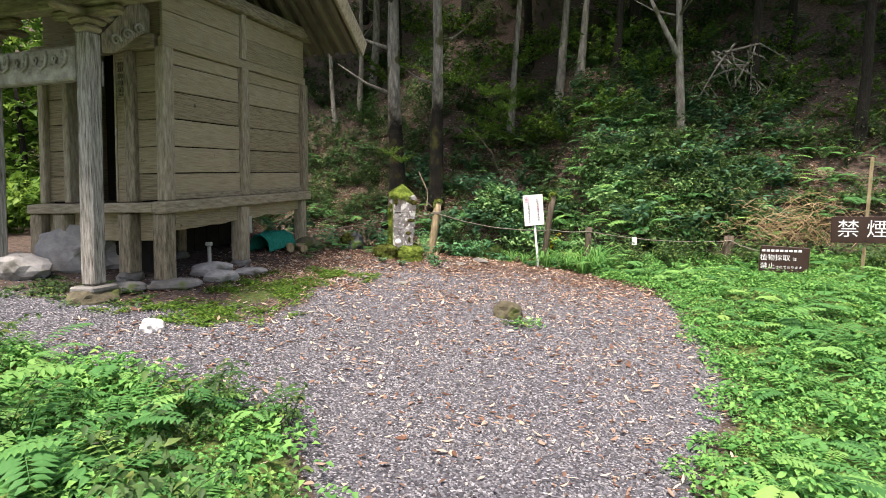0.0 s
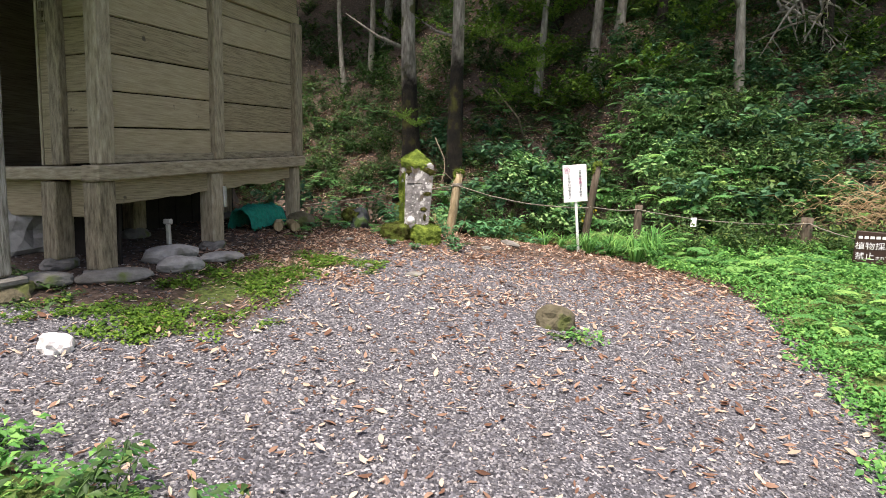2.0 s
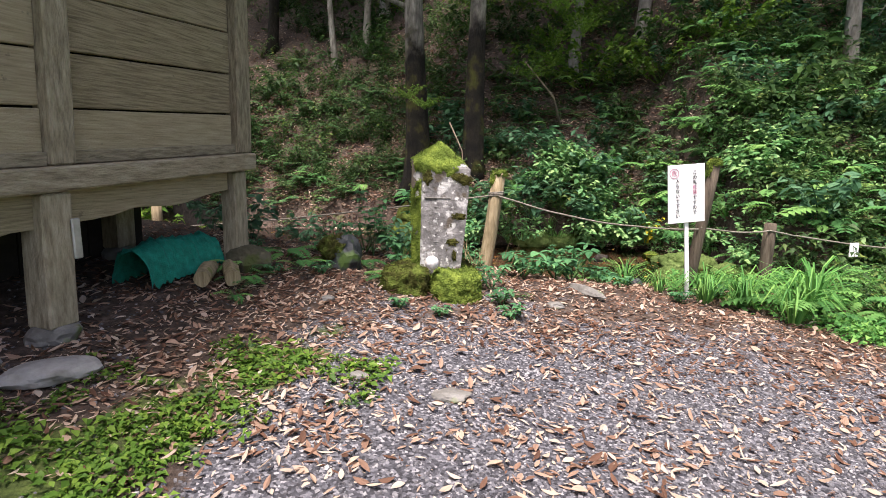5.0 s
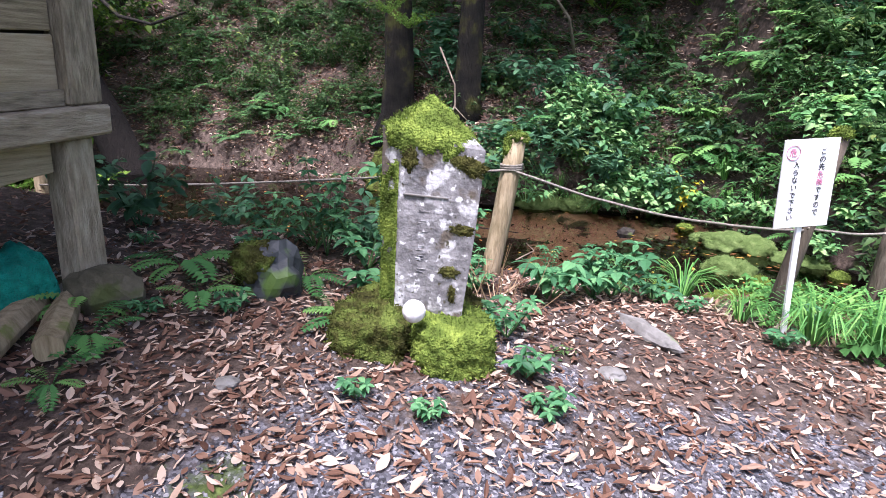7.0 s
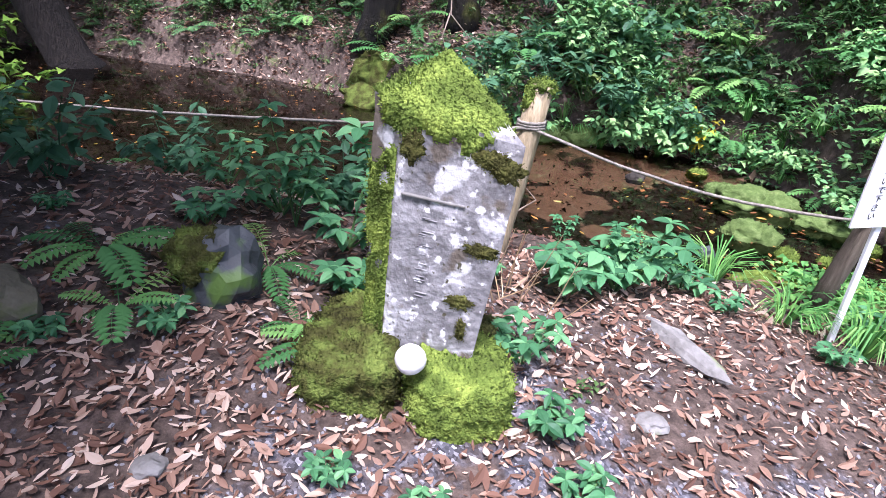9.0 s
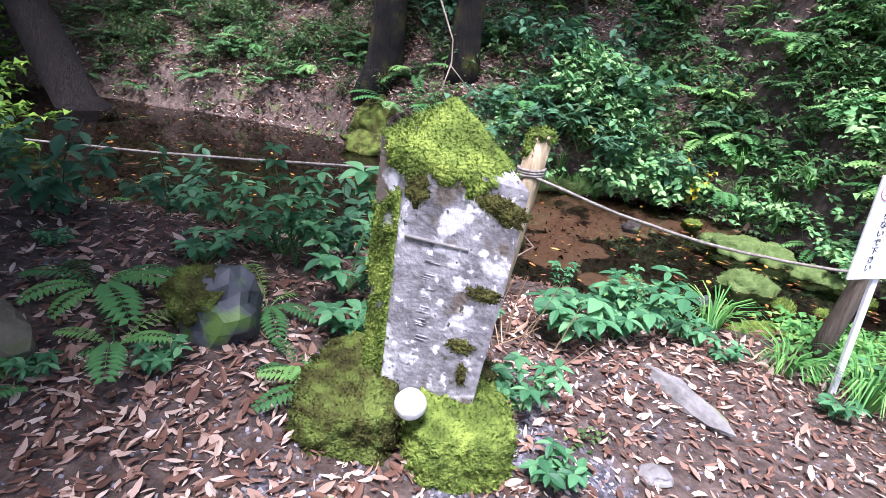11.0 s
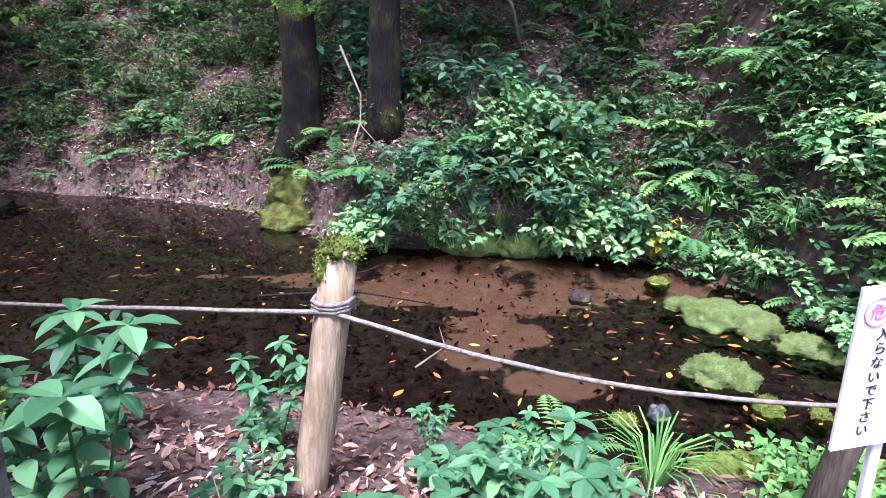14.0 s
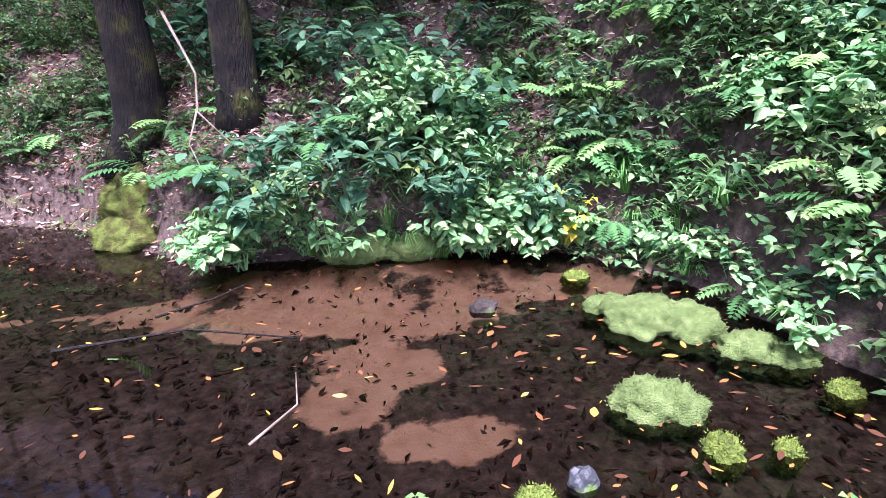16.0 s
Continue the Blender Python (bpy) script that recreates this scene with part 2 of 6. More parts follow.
# the ground: gravel, soil under litter, moss and stream bed, mixed by where each lies
gm = bpy.data.materials.new("forest_ground")
gm.use_nodes = True
t = gm.node_tree
n, l = t.nodes, t.links
co = n.new("ShaderNodeTexCoord")
att = n.new("ShaderNodeAttribute")
att.attribute_name = "cover"
sep = n.new("ShaderNodeSeparateColor")
l.new(att.outputs["Color"], sep.inputs[0])


def tex_noise(scale, detail=8):
    x = n.new("ShaderNodeTexNoise")
    x.inputs["Scale"].default_value, x.inputs["Detail"].default_value, x.inputs["Roughness"].default_value = scale, detail, 0.7
    l.new(co.outputs["Object"], x.inputs[0])
    return x.outputs[0]


def mixed(fac, a, b):
    x = n.new("ShaderNodeMix")
    x.data_type = "RGBA"
    l.new(fac, x.inputs[0])
    l.new(a, x.inputs[6])
    l.new(b, x.inputs[7])
    return x.outputs[2]


def ramped(src, stops):
    r = ramp(n, stops)
    l.new(src, r.inputs[0])
    return r.outputs[0]


def patchy(channel, scale):
    x = n.new("ShaderNodeMath")
    x.operation = "ADD"
    l.new(channel, x.inputs[0])
    y = n.new("ShaderNodeMath")
    y.operation = "MULTIPLY_ADD"
    y.inputs[1].default_value, y.inputs[2].default_value = 1.5, -0.75
    l.new(tex_noise(scale, 5), y.inputs[0])
    l.new(y.outputs[0], x.inputs[1])
    return ramped(x.outputs[0], [(0.42, (0, 0, 0)), (0.58, (1, 1, 1))])


vor = n.new("ShaderNodeTexVoronoi")
vor.inputs["Scale"].default_value = 80
l.new(co.outputs["Object"], vor.inputs[0])
vr = n.new("ShaderNodeSeparateColor")
l.new(vor.outputs["Color"], vr.inputs[0])
gravel = ramped(vr.outputs[0], [(0.0, (0.032, 0.032, 0.036)), (0.5, (0.09, 0.09, 0.10)), (0.85, (0.19, 0.19, 0.205)), (1.0, (0.42, 0.41, 0.41))])
soil = ramped(tex_noise(14), [(0.3, (0.022, 0.016, 0.012)), (0.5, (0.080, 0.058, 0.044)), (0.7, (0.18, 0.135, 0.105))])
green = ramped(tex_noise(25), [(0.3, (0.03, 0.045, 0.012)), (0.5, (0.085, 0.12, 0.03)), (0.7, (0.15, 0.20, 0.05))])
sand = ramped(tex_noise(5), [(0.3, (0.46, 0.28, 0.175)), (0.5, (0.62, 0.40, 0.26)), (0.7, (0.70, 0.47, 0.33))])
c = mixed(patchy(sep.outputs[0], 2.2), soil, gravel)
c = mixed(patchy(sep.outputs[1], 3.0), c, green)
c = mixed(patchy(sep.outputs[2], 2.6), c, sand)
b = n["Principled BSDF"]
l.new(c, b.inputs["Base Color"])
b.inputs["Roughness"].default_value = 0.85
b.inputs["Specular IOR Level"].default_value = 0.25
bp = n.new("ShaderNodeBump")
bp.inputs["Strength"].default_value, bp.inputs["Distance"].default_value = 0.8, 0.03
l.new(tex_noise(45), bp.inputs["Height"])
l.new(bp.outputs[0], b.inputs["Normal"])

# water: clear, with the gloss that its angle gives
wm = bpy.data.materials.new("clear_stream_water")
wm.use_nodes = True
t = wm.node_tree
t.nodes.remove(t.nodes["Principled BSDF"])
fr = t.nodes.new("ShaderNodeFresnel")
fr.inputs[0].default_value = 1.33
tp = t.nodes.new("ShaderNodeBsdfTransparent")
tp.inputs[0].default_value = (0.33, 0.315, 0.285, 1)
gl = t.nodes.new("ShaderNodeBsdfGlossy")
gl.inputs["Roughness"].default_value = 0.04
ms = t.nodes.new("ShaderNodeMixShader")
wno = t.nodes.new("ShaderNodeTexNoise")
wno.inputs["Scale"].default_value = 6
wbp = t.nodes.new("ShaderNodeBump")
wbp.inputs["Strength"].default_value, wbp.inputs["Distance"].default_value = 0.08, 0.02
t.links.new(wno.outputs[0], wbp.inputs["Height"])
t.links.new(wbp.outputs[0], gl.inputs["Normal"])
t.links.new(fr.outputs[0], ms.inputs[0])
t.links.new(tp.outputs[0], ms.inputs[1])
t.links.new(gl.outputs[0], ms.inputs[2])
t.links.new(ms.outputs[0], t.nodes["Material Output"].inputs[0])

# ---------------------------------------------------------------- the lie of the land
WATER = 0.33
FAR = ((-60, 30), (-14, 18.5), (-8, 16.9), (-4, 16.3), (-2.6, 15.7), (-0.8, 14.15), (0, 14.2), (1.2, 14.05), (2.3, 13.95), (3.0, 13.4), (3.2, 12.6), (3.35, 11.7),
       (3.6, 11.2), (5, 11.3), (9, 10.6), (14, 9.5), (60, 6))
NEAR = ((-60, 22), (-14, 14.0), (-8, 12.2), (-5, 11.7), (-3.5, 11.45), (-2, 11.4), (-0.5, 11.3), (0.8, 10.95), (1.5, 10.75), (2.3, 10.55), (3.0, 10.7), (3.6, 11.2), (5, 11.3),
        (9, 10.6), (14, 9.5), (60, 6))
EDGE_R = ((-8, 1.6), (3.3, 1.75), (4.9, 2.7), (6.2, 3.0), (7.8, 3.25), (8.6, 3.0), (9.3, 2.4), (10, 1.6))
EDGE_L = ((-8, -0.1), (2.5, -0.05), (3.05, -0.3), (3.5, -0.62), (3.7, -1.4), (3.95, -2.6), (4.2, -3.6), (4.5, -4.6), (4.65, -9))


def interp(table, v):
    return float(np.interp(v, [a for a, _ in table], [b for _, b in table]))


def smooth(a, b, v):
    u = min(1.0, max(0.0, (v - a) / (b - a)))
    return u * u * (3 - 2 * u)


def wob(x, y, s, seed=0.0):
    return noise.noise((x * s + seed, y * s - seed, seed * 0.37))


def ground_z(x, y, fine=True):
    xx = min(3.2, max(-4.5, x))
    if y < 4:
        run = -0.15 + 0.05 * (max(y, -6) - 4)
    elif y < 9:
        run = 0.1 * (y - 5.5)
    else:
        run = 0.35
    z = 0.36 - 0.12 * xx + run
    near = interp(NEAR, x) + 0.10 * wob(x, y, 1.3, 4.0)
    far = interp(FAR, x) + 0.12 * wob(x, y, 1.1, 7.0)
    z += (WATER + 0.16 - z) * smooth(near - 1.3, near - 0.25, y)
    z += (WATER - 0.03 - z) * smooth(near - 0.25, near + 0.02, y)
    if near < y < far:
        z -= 0.12 * smooth(0, 0.5, min(y - near, far - y))
    if y >= far:
        d = y - far
        z = WATER - 0.03 + 0.5 * smooth(0, 0.40, d) + 0.78 * max(0.0, d - 0.2) + 0.3 * max(0.0, d - 9)
        if fine:
            z += 0.22 * wob(x, y, 0.7, 2.0) * smooth(0.2, 2, d) + 0.07 * wob(x, y, 2.6, 5.0) * smooth(0, 0.6, d)
    if fine:
        z += 0.018 * wob(x, y, 1.9, 1.0) + 0.006 * wob(x, y, 6, 3.0)
        bed = smooth(-0.3, 0.4, interp(EDGE_L, y) - x) if y < 4.6 else 0
        verge = smooth(-0.2, 0.6, x - interp(EDGE_R, y)) if y < 11 else 0
        z += 0.05 * max(bed, verge) * (1 + wob(x, y, 2.5, 9.0))
    return z


def sand_at(x, y):
    """The bare sand of the stream bed: a long tongue and a smaller spot nearer."""
    v = 0.0
    x, y = x + 0.22 * wob(x, y, 1.6, 51.0) + 0.10 * wob(x, y, 4.5, 53.0), y + 0.16 * wob(x, y, 1.9, 52.0) + 0.09 * wob(x, y, 4.8, 54.0)
    if 11.2 < y < 14.4:
        mid = 13.58 - 0.03 * x
        wide = 0.60 * smooth(-1.9, -0.2, x) * (1 - 0.75 * smooth(1.3, 2.3, x)) * (1 - smooth(2.5, 3.0, x)) + 0.02
        v = 1 - smooth(wide * 0.75, wide * 1.15, abs(y - mid))
        v = max(v, 1 - smooth(0.7, 1.25, math.hypot((x - 0.58) / 0.50, (y - 12.46) / 0.50)))
        v = max(v, (1 - smooth(0.6, 1.2, math.hypot((x - 1.0) / 0.40, (y - 11.80) / 0.28))) * 0.8)
        v *= 0.62 + 0.5 * (0.5 + wob(x, y, 1.7, 12.0)) + 0.55 * wob(x, y, 4.3, 15.0)
        v = max(0.0, v)
    return min(1.0, v)


def cover_at(x, y):
    near, far = interp(NEAR, x), interp(FAR, x)
    bed = interp(EDGE_L, y) - x if y < 4.7 else -1
    verge = x - interp(EDGE_R, y) if y < 11.4 else 1
    grav = 1.0
    grav *= 1 - smooth(-0.15, 0.2, bed)
    grav *= 1 - smooth(-0.2, 0.25, verge)
    grav *= 1 - 0.75 * smooth(7.0, 9.5, y)
    side = smooth(0.9, 1.7, -x) * smooth(4.8, 5.6, y)
    grav *= 1 - 0.8 * side
    if y > near - 0.9:
        grav = 0.0
    moss_ = 0.75 * smooth(-0.1, 0.3, bed) + 0.8 * smooth(-0.1, 0.4, verge)
    strip = math.exp(-((x + 1.75 - 0.35 * (y - 6.5)) / 0.42) ** 2) * smooth(5.3, 6.0, y) * (1 - smooth(8.2, 9.4, y))
    moss_ = max(moss_, 0.70 * strip * (1 - 0.5 * smooth(7.0, 8.0, y)))
    if y > far - 0.1:
        moss_, grav = 0.22 + 0.12 * (1 - smooth(0, 0.8, y - far)), 0.0
    if near < y < far:
        moss_ = 0.0
    return grav, min(1.0, moss_), sand_at(x, y) if near < y < far else 0.0


def lines(dense_a, dense_b, step, out_a, out_b):
    v = list(np.arange(dense_a, dense_b + 1e-6, step))
    s, p = step, dense_b
    while p < out_b:
        s *= 1.25
        p += s
        v.append(p)
    s, p = step, dense_a
    while p > out_a:
        s *= 1.25
        p -= s
        v.insert(0, p)
    return v


def link(name, verts, faces, mat, parent=None, smooth_shade=False):
    me = bpy.data.meshes.new(name)
    me.from_pydata(verts, [], faces)
    me.materials.append(mat)
    if smooth_shade:
        me.polygons.foreach_set("use_smooth", [True] * len(me.polygons))
    me.update()
    ob = new(name, me)
    if parent:
        ob.parent = parent
    return ob


gx, gy = lines(-6.0, 6.5, 0.11, -90, 90), lines(2.0, 16.5, 0.11, -60, 90)
gverts = [(x, y, min(60.0, ground_z(x, y))) for y in gy for x in gx]
w_ = len(gx)
gfaces = [(j * w_ + i, j * w_ + i + 1, (j + 1) * w_ + i + 1, (j + 1) * w_ + i) for j in range(len(gy) - 1) for i in range(w_ - 1)]
ground = link("ground", gverts, gfaces, gm, smooth_shade=True)
tagged(ground, "grey gravel and brown soil clearing rising into a wooded slope", "ground", kind="structure")
attr = ground.data.color_attributes.new("cover", "FLOAT_COLOR", "POINT")
attr.data.foreach_set("color", [c for x, y, _ in gverts for c in (*cover_at(x, y), 1.0)])
wx = [-30 + 34.0 * i / 40 for i in range(41)]
water = link("water", [(x, interp(NEAR, x) - 0.15, WATER) for x in wx] + [(x, interp(FAR, x) + 0.15, WATER) for x in wx],
             [(i, i + 1, i + 42, i + 41) for i in range(40)], wm)
tagged(water, "shallow clear stream water over sand and dark leaves", "water", kind="structure")

# ---------------------------------------------------------------- tools for building things
RNG = random.Random(11)


def root(name, x, y, z, turn=0.0, label="", category="", group=""):
    ob = new(name)
    ob.empty_display_size = 0.1
    ob.matrix_world = pose(x, y, z, 0, 0, turn)
    return tagged(ob, label, category, group)


def part(name, bm, mat, parent, label="", soft=False):
    me = bpy.data.meshes.new(name)
    bm.to_mesh(me)
    bm.free()
    me.materials.append(mat)
    if soft:
        me.polygons.foreach_set("use_smooth", [True] * len(me.polygons))
    ob = new(name, me)
    ob.parent = parent
    if label:
        ob["label"] = label
    return ob


def box_bm(x0, x1, y0, y1, z0, z1, bevel=0.008, warp=0.0, cuts=0):
    bm = bmesh.new()
    bmesh.ops.create_cube(bm, size=1.0, matrix=Matrix.LocRotScale(((x0 + x1) / 2, (y0 + y1) / 2, (z0 + z1) / 2), None, (x1 - x0, y1 - y0, z1 - z0)))
    if cuts:
        longest = max((x1 - x0, 0), (y1 - y0, 1), (z1 - z0, 2))[1]
        edges = [e for e in bm.edges if abs((e.verts[0].co - e.verts[1].co)[longest]) > 1e-4]
        bmesh.ops.subdivide_edges(bm, edges=edges, cuts=cuts)
    if warp:
        for v in bm.verts:
            v.co += warp * noise.noise_vector(v.co * 2.3 + Vector((x0, z0, y0)))
    if bevel:
        bmesh.ops.bevel(bm, geom=[e for e in bm.edges if e.calc_face_angle(0) > 0.6], offset=bevel, segments=1, affect="EDGES")
    return bm


def tube_data(points, radii, sides=8, rough=0.0, seed=0.0):
    """Vertices and faces of a tapering round limb along points."""
    verts, faces = [], []
    pts = [Vector(p) for p in points]
    side = Vector((1, 0, 0))
    for i, p in enumerate(pts):
        way = (pts[min(i + 1, len(pts) - 1)] - pts[max(i - 1, 0)]).normalized()
        if abs(way.dot(side)) > 0.9:
            side = Vector((0, 1, 0))
        u = (side - way * side.dot(way)).normalized()
        v = way.cross(u)
        side = u
        for k in range(sides):
            a = 2 * math.pi * k / sides
            r = radii[i] * (1 + rough * noise.noise((math.cos(a) * 1.7 + seed, math.sin(a) * 1.7, p.z * 1.5 + i * 0.35)))
            verts.append(tuple(p + r * (math.cos(a) * u + math.sin(a) * v)))
        if i:
            o = (i - 1) * sides
            faces += [(o + k, o + (k + 1) % sides, o + sides + (k + 1) % sides, o + sides + k) for k in range(sides)]
    faces.append(tuple(range(sides - 1, -1, -1)))
    faces.append(tuple(range(len(verts) - sides, len(verts))))
    return verts, faces


def merge(chunks):
    verts, faces = [], []
    for v, f in chunks:
        o = len(verts)
        verts += v
        faces += [tuple(i + o for i in q) for q in f]
    return verts, faces


def rock_bm(rx, ry, rz, seed, rough=0.25, subdiv=3, flat=0.6):
    bm = bmesh.new()
    bmesh.ops.create_icosphere(bm, subdivisions=subdiv, radius=1.0)
    for v in bm.verts:
        c = v.co.copy()
        k = 1 + rough * noise.noise(c * 1.3 + Vector((seed, seed * 2, 0))) + rough * 0.45 * noise.noise(c * 3.1 + Vector((0, seed, seed)))
        v.co = Vector((c.x * rx * k, c.y * ry * k, max(-flat, c.z * k) * rz))
    return bm


def rock(name, x, y, r, mat, label, seed, lift=0.25, turn=0.0, rough=0.3, category="stone", group="", z=None):
    zz = (ground_z(x, y) if z is None else z) + r[2] * lift
    ob = part(name, rock_bm(*r, seed, rough), mat, None, soft=False)
    ob.matrix_world = pose(x, y, zz, 0, 0, turn)
    return tagged(ob, label, category, group)


def leaf_shape(wide, long, fold=0.25, droop=0.25):
    """One pointed leaf along +y with a folded midrib."""
    h = wide * fold
    v = [(0, 0, 0), (-wide / 2, long * 0.42, h), (0, long * 0.45, 0), (wide / 2, long * 0.42, h), (0, long, -long * droop)]
    return v, [(0, 2, 1), (0, 3, 2), (1, 2, 4), (2, 3, 4)]


def full_leaf(wide, long, fold=0.2, droop=0.25):
    """A rounder leaf of four rows with a rib and a curved blade."""
    v, f = [(0, 0, 0)], []
    for u, w in ((0.16, 0.30), (0.40, 0.50), (0.66, 0.42), (0.86, 0.20)):
        z = -long * droop * u * u
        v += [(-wide * w, long * (u + 0.02), z + wide * w * fold), (0, long * u, z), (wide * w, long * (u + 0.02), z + wide * w * fold)]
    v.append((0, long, -long * droop))
    f += [(0, 2, 1), (0, 3, 2)]
    for r in range(3):
        a = 1 + 3 * r
        f += [(a, a + 1, a + 4, a + 3), (a + 1, a + 2, a + 5, a + 4)]
    f += [(10, 11, 13), (11, 12, 13)]
    return v, f


def put_full(chunks, at, yaw, pitch, roll, wide, long, fold=0.2, droop=0.25):
    m = Matrix.Translation(at) @ Euler((pitch, roll, yaw)).to_matrix().to_4x4()
    v, f = full_leaf(wide, long, fold, droop)
    chunks.append(([tuple(m @ Vector(p)) for p in v], f))


def put_leaf(chunks, at, yaw, pitch, roll, wide, long, fold=0.25, droop=0.25):
    m = Matrix.Translation(at) @ Euler((pitch, roll, yaw)).to_matrix().to_4x4()
    v, f = leaf_shape(wide, long, fold, droop)
    chunks.append(([tuple(m @ Vector(p)) for p in v], f))


def stalk(chunks, a, b, r0, r1, sides=4, bow=0.0):
    a, b = Vector(a), Vector(b)
    mid = (a + b) / 2 + Vector((0, 0, bow))
    chunks.append(tube_data([a, mid, b], [r0, (r0 + r1) / 2, r1], sides))


def frond_chunks(chunks, length, yaw, rise, rng, pairs=14, wide=0.30, at=(0, 0, 0)):
    """A fern frond: an arching rib with tapering leaflets on both sides."""
    p, ang = Vector(at), rise
    step = length / pairs
    out = Vector((-math.sin(yaw), math.cos(yaw), 0))
    rib = [p.copy()]
    for i in range(pairs):
        ang -= (1.25 + 0.3 * rng.random()) / pairs
        p = p + step * (out * math.cos(ang) + Vector((0, 0, math.sin(ang))))
        rib.append(p.copy())
        u = i / pairs
        if u < 0.12:
            continue
        size = length * wide * math.sin(math.pi * min(1, 0.28 + 0.78 * (1 - u))) * (1 - u) ** 0.35
        for s in (-1, 1):
            put_leaf(chunks, p, yaw + s * (1.15 + 0.1 * rng.random()), ang * 0.3 - 0.12, s * 0.15, step * 1.15, max(0.015, size), 0.1, 0.12)
    chunks.append(tube_data(rib[::3] + [rib[-1]], [0.004 * (1 - 0.7 * k / 5) for k in range(len(rib[::3]) + 1)], 3))


def mesh_of(name, chunks, mat):
    me = bpy.data.meshes.new(name)
    v, f = merge(chunks)
    me.from_pydata(v, [], f)
    me.materials.append(mat)
    me.update()
    return me


def fern_mesh(seed, length=0.5, fronds=9, mat=None):
    rng = random.Random(seed)
    ch = []
    for k in range(fronds):
        frond_chunks(ch, length * rng.uniform(0.7, 1.1), 2 * math.pi * k / fronds + rng.uniform(-0.3, 0.3), rng.uniform(0.7, 1.25), rng)
    return mesh_of("fern", ch, mat or fern_green)


def shrub_mesh(seed, mat, high=0.6, spread=0.45, stems=8, leaves=11, leaf=(0.055, 0.12), put=put_leaf):
    """A leafy shrub of arching stems with leaves along them."""
    rng = random.Random(seed)
    ch = []
    for k in range(stems):
        yaw = 2 * math.pi * k / stems + rng.uniform(-0.4, 0.4)
        r = spread * rng.uniform(0.35, 1.0)
        h = high * rng.uniform(0.45, 1.0)
        base = Vector((rng.uniform(-0.05, 0.05), rng.uniform(-0.05, 0.05), 0))
        top = Vector((r * math.cos(yaw), r * math.sin(yaw), h))
        mid = base.lerp(top, 0.5) + Vector((0, 0, 0.15 * h))
        ch.append(tube_data([base, mid, top], [0.006, 0.004, 0.002], 3))
        for j in range(leaves):
            u = 0.25 + 0.75 * j / (leaves - 1)
            p = (base.lerp(mid, u * 2) if u < 0.5 else mid.lerp(top, u * 2 - 1)) + Vector([rng.uniform(-0.03, 0.03) for _ in range(3)])
            s = rng.uniform(0.65, 1.15)
            put(ch, p, rng.uniform(0, 6.3), rng.uniform(-0.5, 0.35), rng.uniform(-0.5, 0.5), leaf[0] * s, leaf[1] * s)
    return mesh_of("shrub", ch, mat)


def cover_mesh(seed, mat, count=40, spread=0.16, high=0.10, leaf=(0.03, 0.045)):
    """A low clump of small leaves."""
    rng = random.Random(seed)
    ch = []
    for k in range(count):
        a, r = rng.uniform(0, 6.3), spread * math.sqrt(rng.random())
        z = high * (0.25 + 0.75 * rng.random()) * (1 - 0.5 * r / spread)
        s = rng.uniform(0.7, 1.3)
        put_leaf(ch, (r * math.cos(a), r * math.sin(a), z), rng.uniform(0, 6.3), rng.uniform(-0.5, 0.4), rng.uniform(-0.4, 0.4), leaf[0] * s, leaf[1] * s)
    return mesh_of("low_plant", ch, mat)




def grass_mesh(seed, mat, blades=60, long=0.5):
    rng = random.Random(seed)
    ch = []
    for k in range(blades):
        yaw, h = rng.uniform(0, 6.3), long * rng.uniform(0.5, 1.0)
        out = Vector((math.cos(yaw), math.sin(yaw), 0))
        b = out * rng.uniform(0, 0.06)
        side = Vector((-out.y, out.x, 0)) * 0.006
        p = [b, b + out * h * 0.25 + Vector((0, 0, h * 0.6)), b + out * h * 0.6 + Vector((0, 0, h * 0.72)), b + out * h * 0.95 + Vector((0, 0, h * 0.5))]
        v = [tuple(q + s * side * w) for q, w in zip(p, (1, 1, 0.8, 0.15)) for s in (-1, 1)]
        ch.append((v, [(0, 1, 3, 2), (2, 3, 5, 4), (4, 5, 7, 6)]))
    return mesh_of("grass_clump", ch, mat)


def plant(name, me, x, y, scale, turn, label, category, group="", z=None, tilt=0.0):
    ob = new(name, me)
    ob.matrix_world = pose(x, y, (ground_z(x, y) if z is None else z) - 0.01, tilt, 0, turn) @ Matrix.Diagonal((scale, scale, scale, 1))
    return tagged(ob, label, category, group)


# ---------------------------------------------------------------- the shrine
CORNER = (-2.786, 6.103)
shrine = root("shrine", *CORNER, 0.0, 77.5, "small weathered unpainted wooden shrine raised on posts", "shrine")


def sbox(name, x0, x1, y0, y1, z0, z1, mat=wood_old, bevel=0.008, parent=None, label="", warp=0.006, cuts=2):
    if mat is wood_old and max(x1 - x0, y1 - y0) > z1 - z0:
        mat = wood_beam
    return part(name, box_bm(x0, x1, y0, y1, z0, z1, bevel, warp, cuts), mat, parent or shrine, label)


SL, SW = 2.61, 1.83
SILL0, SILL1, HEAD0, HEAD1, TOP = 1.615, 1.735, 3.42, 3.58, 4.12
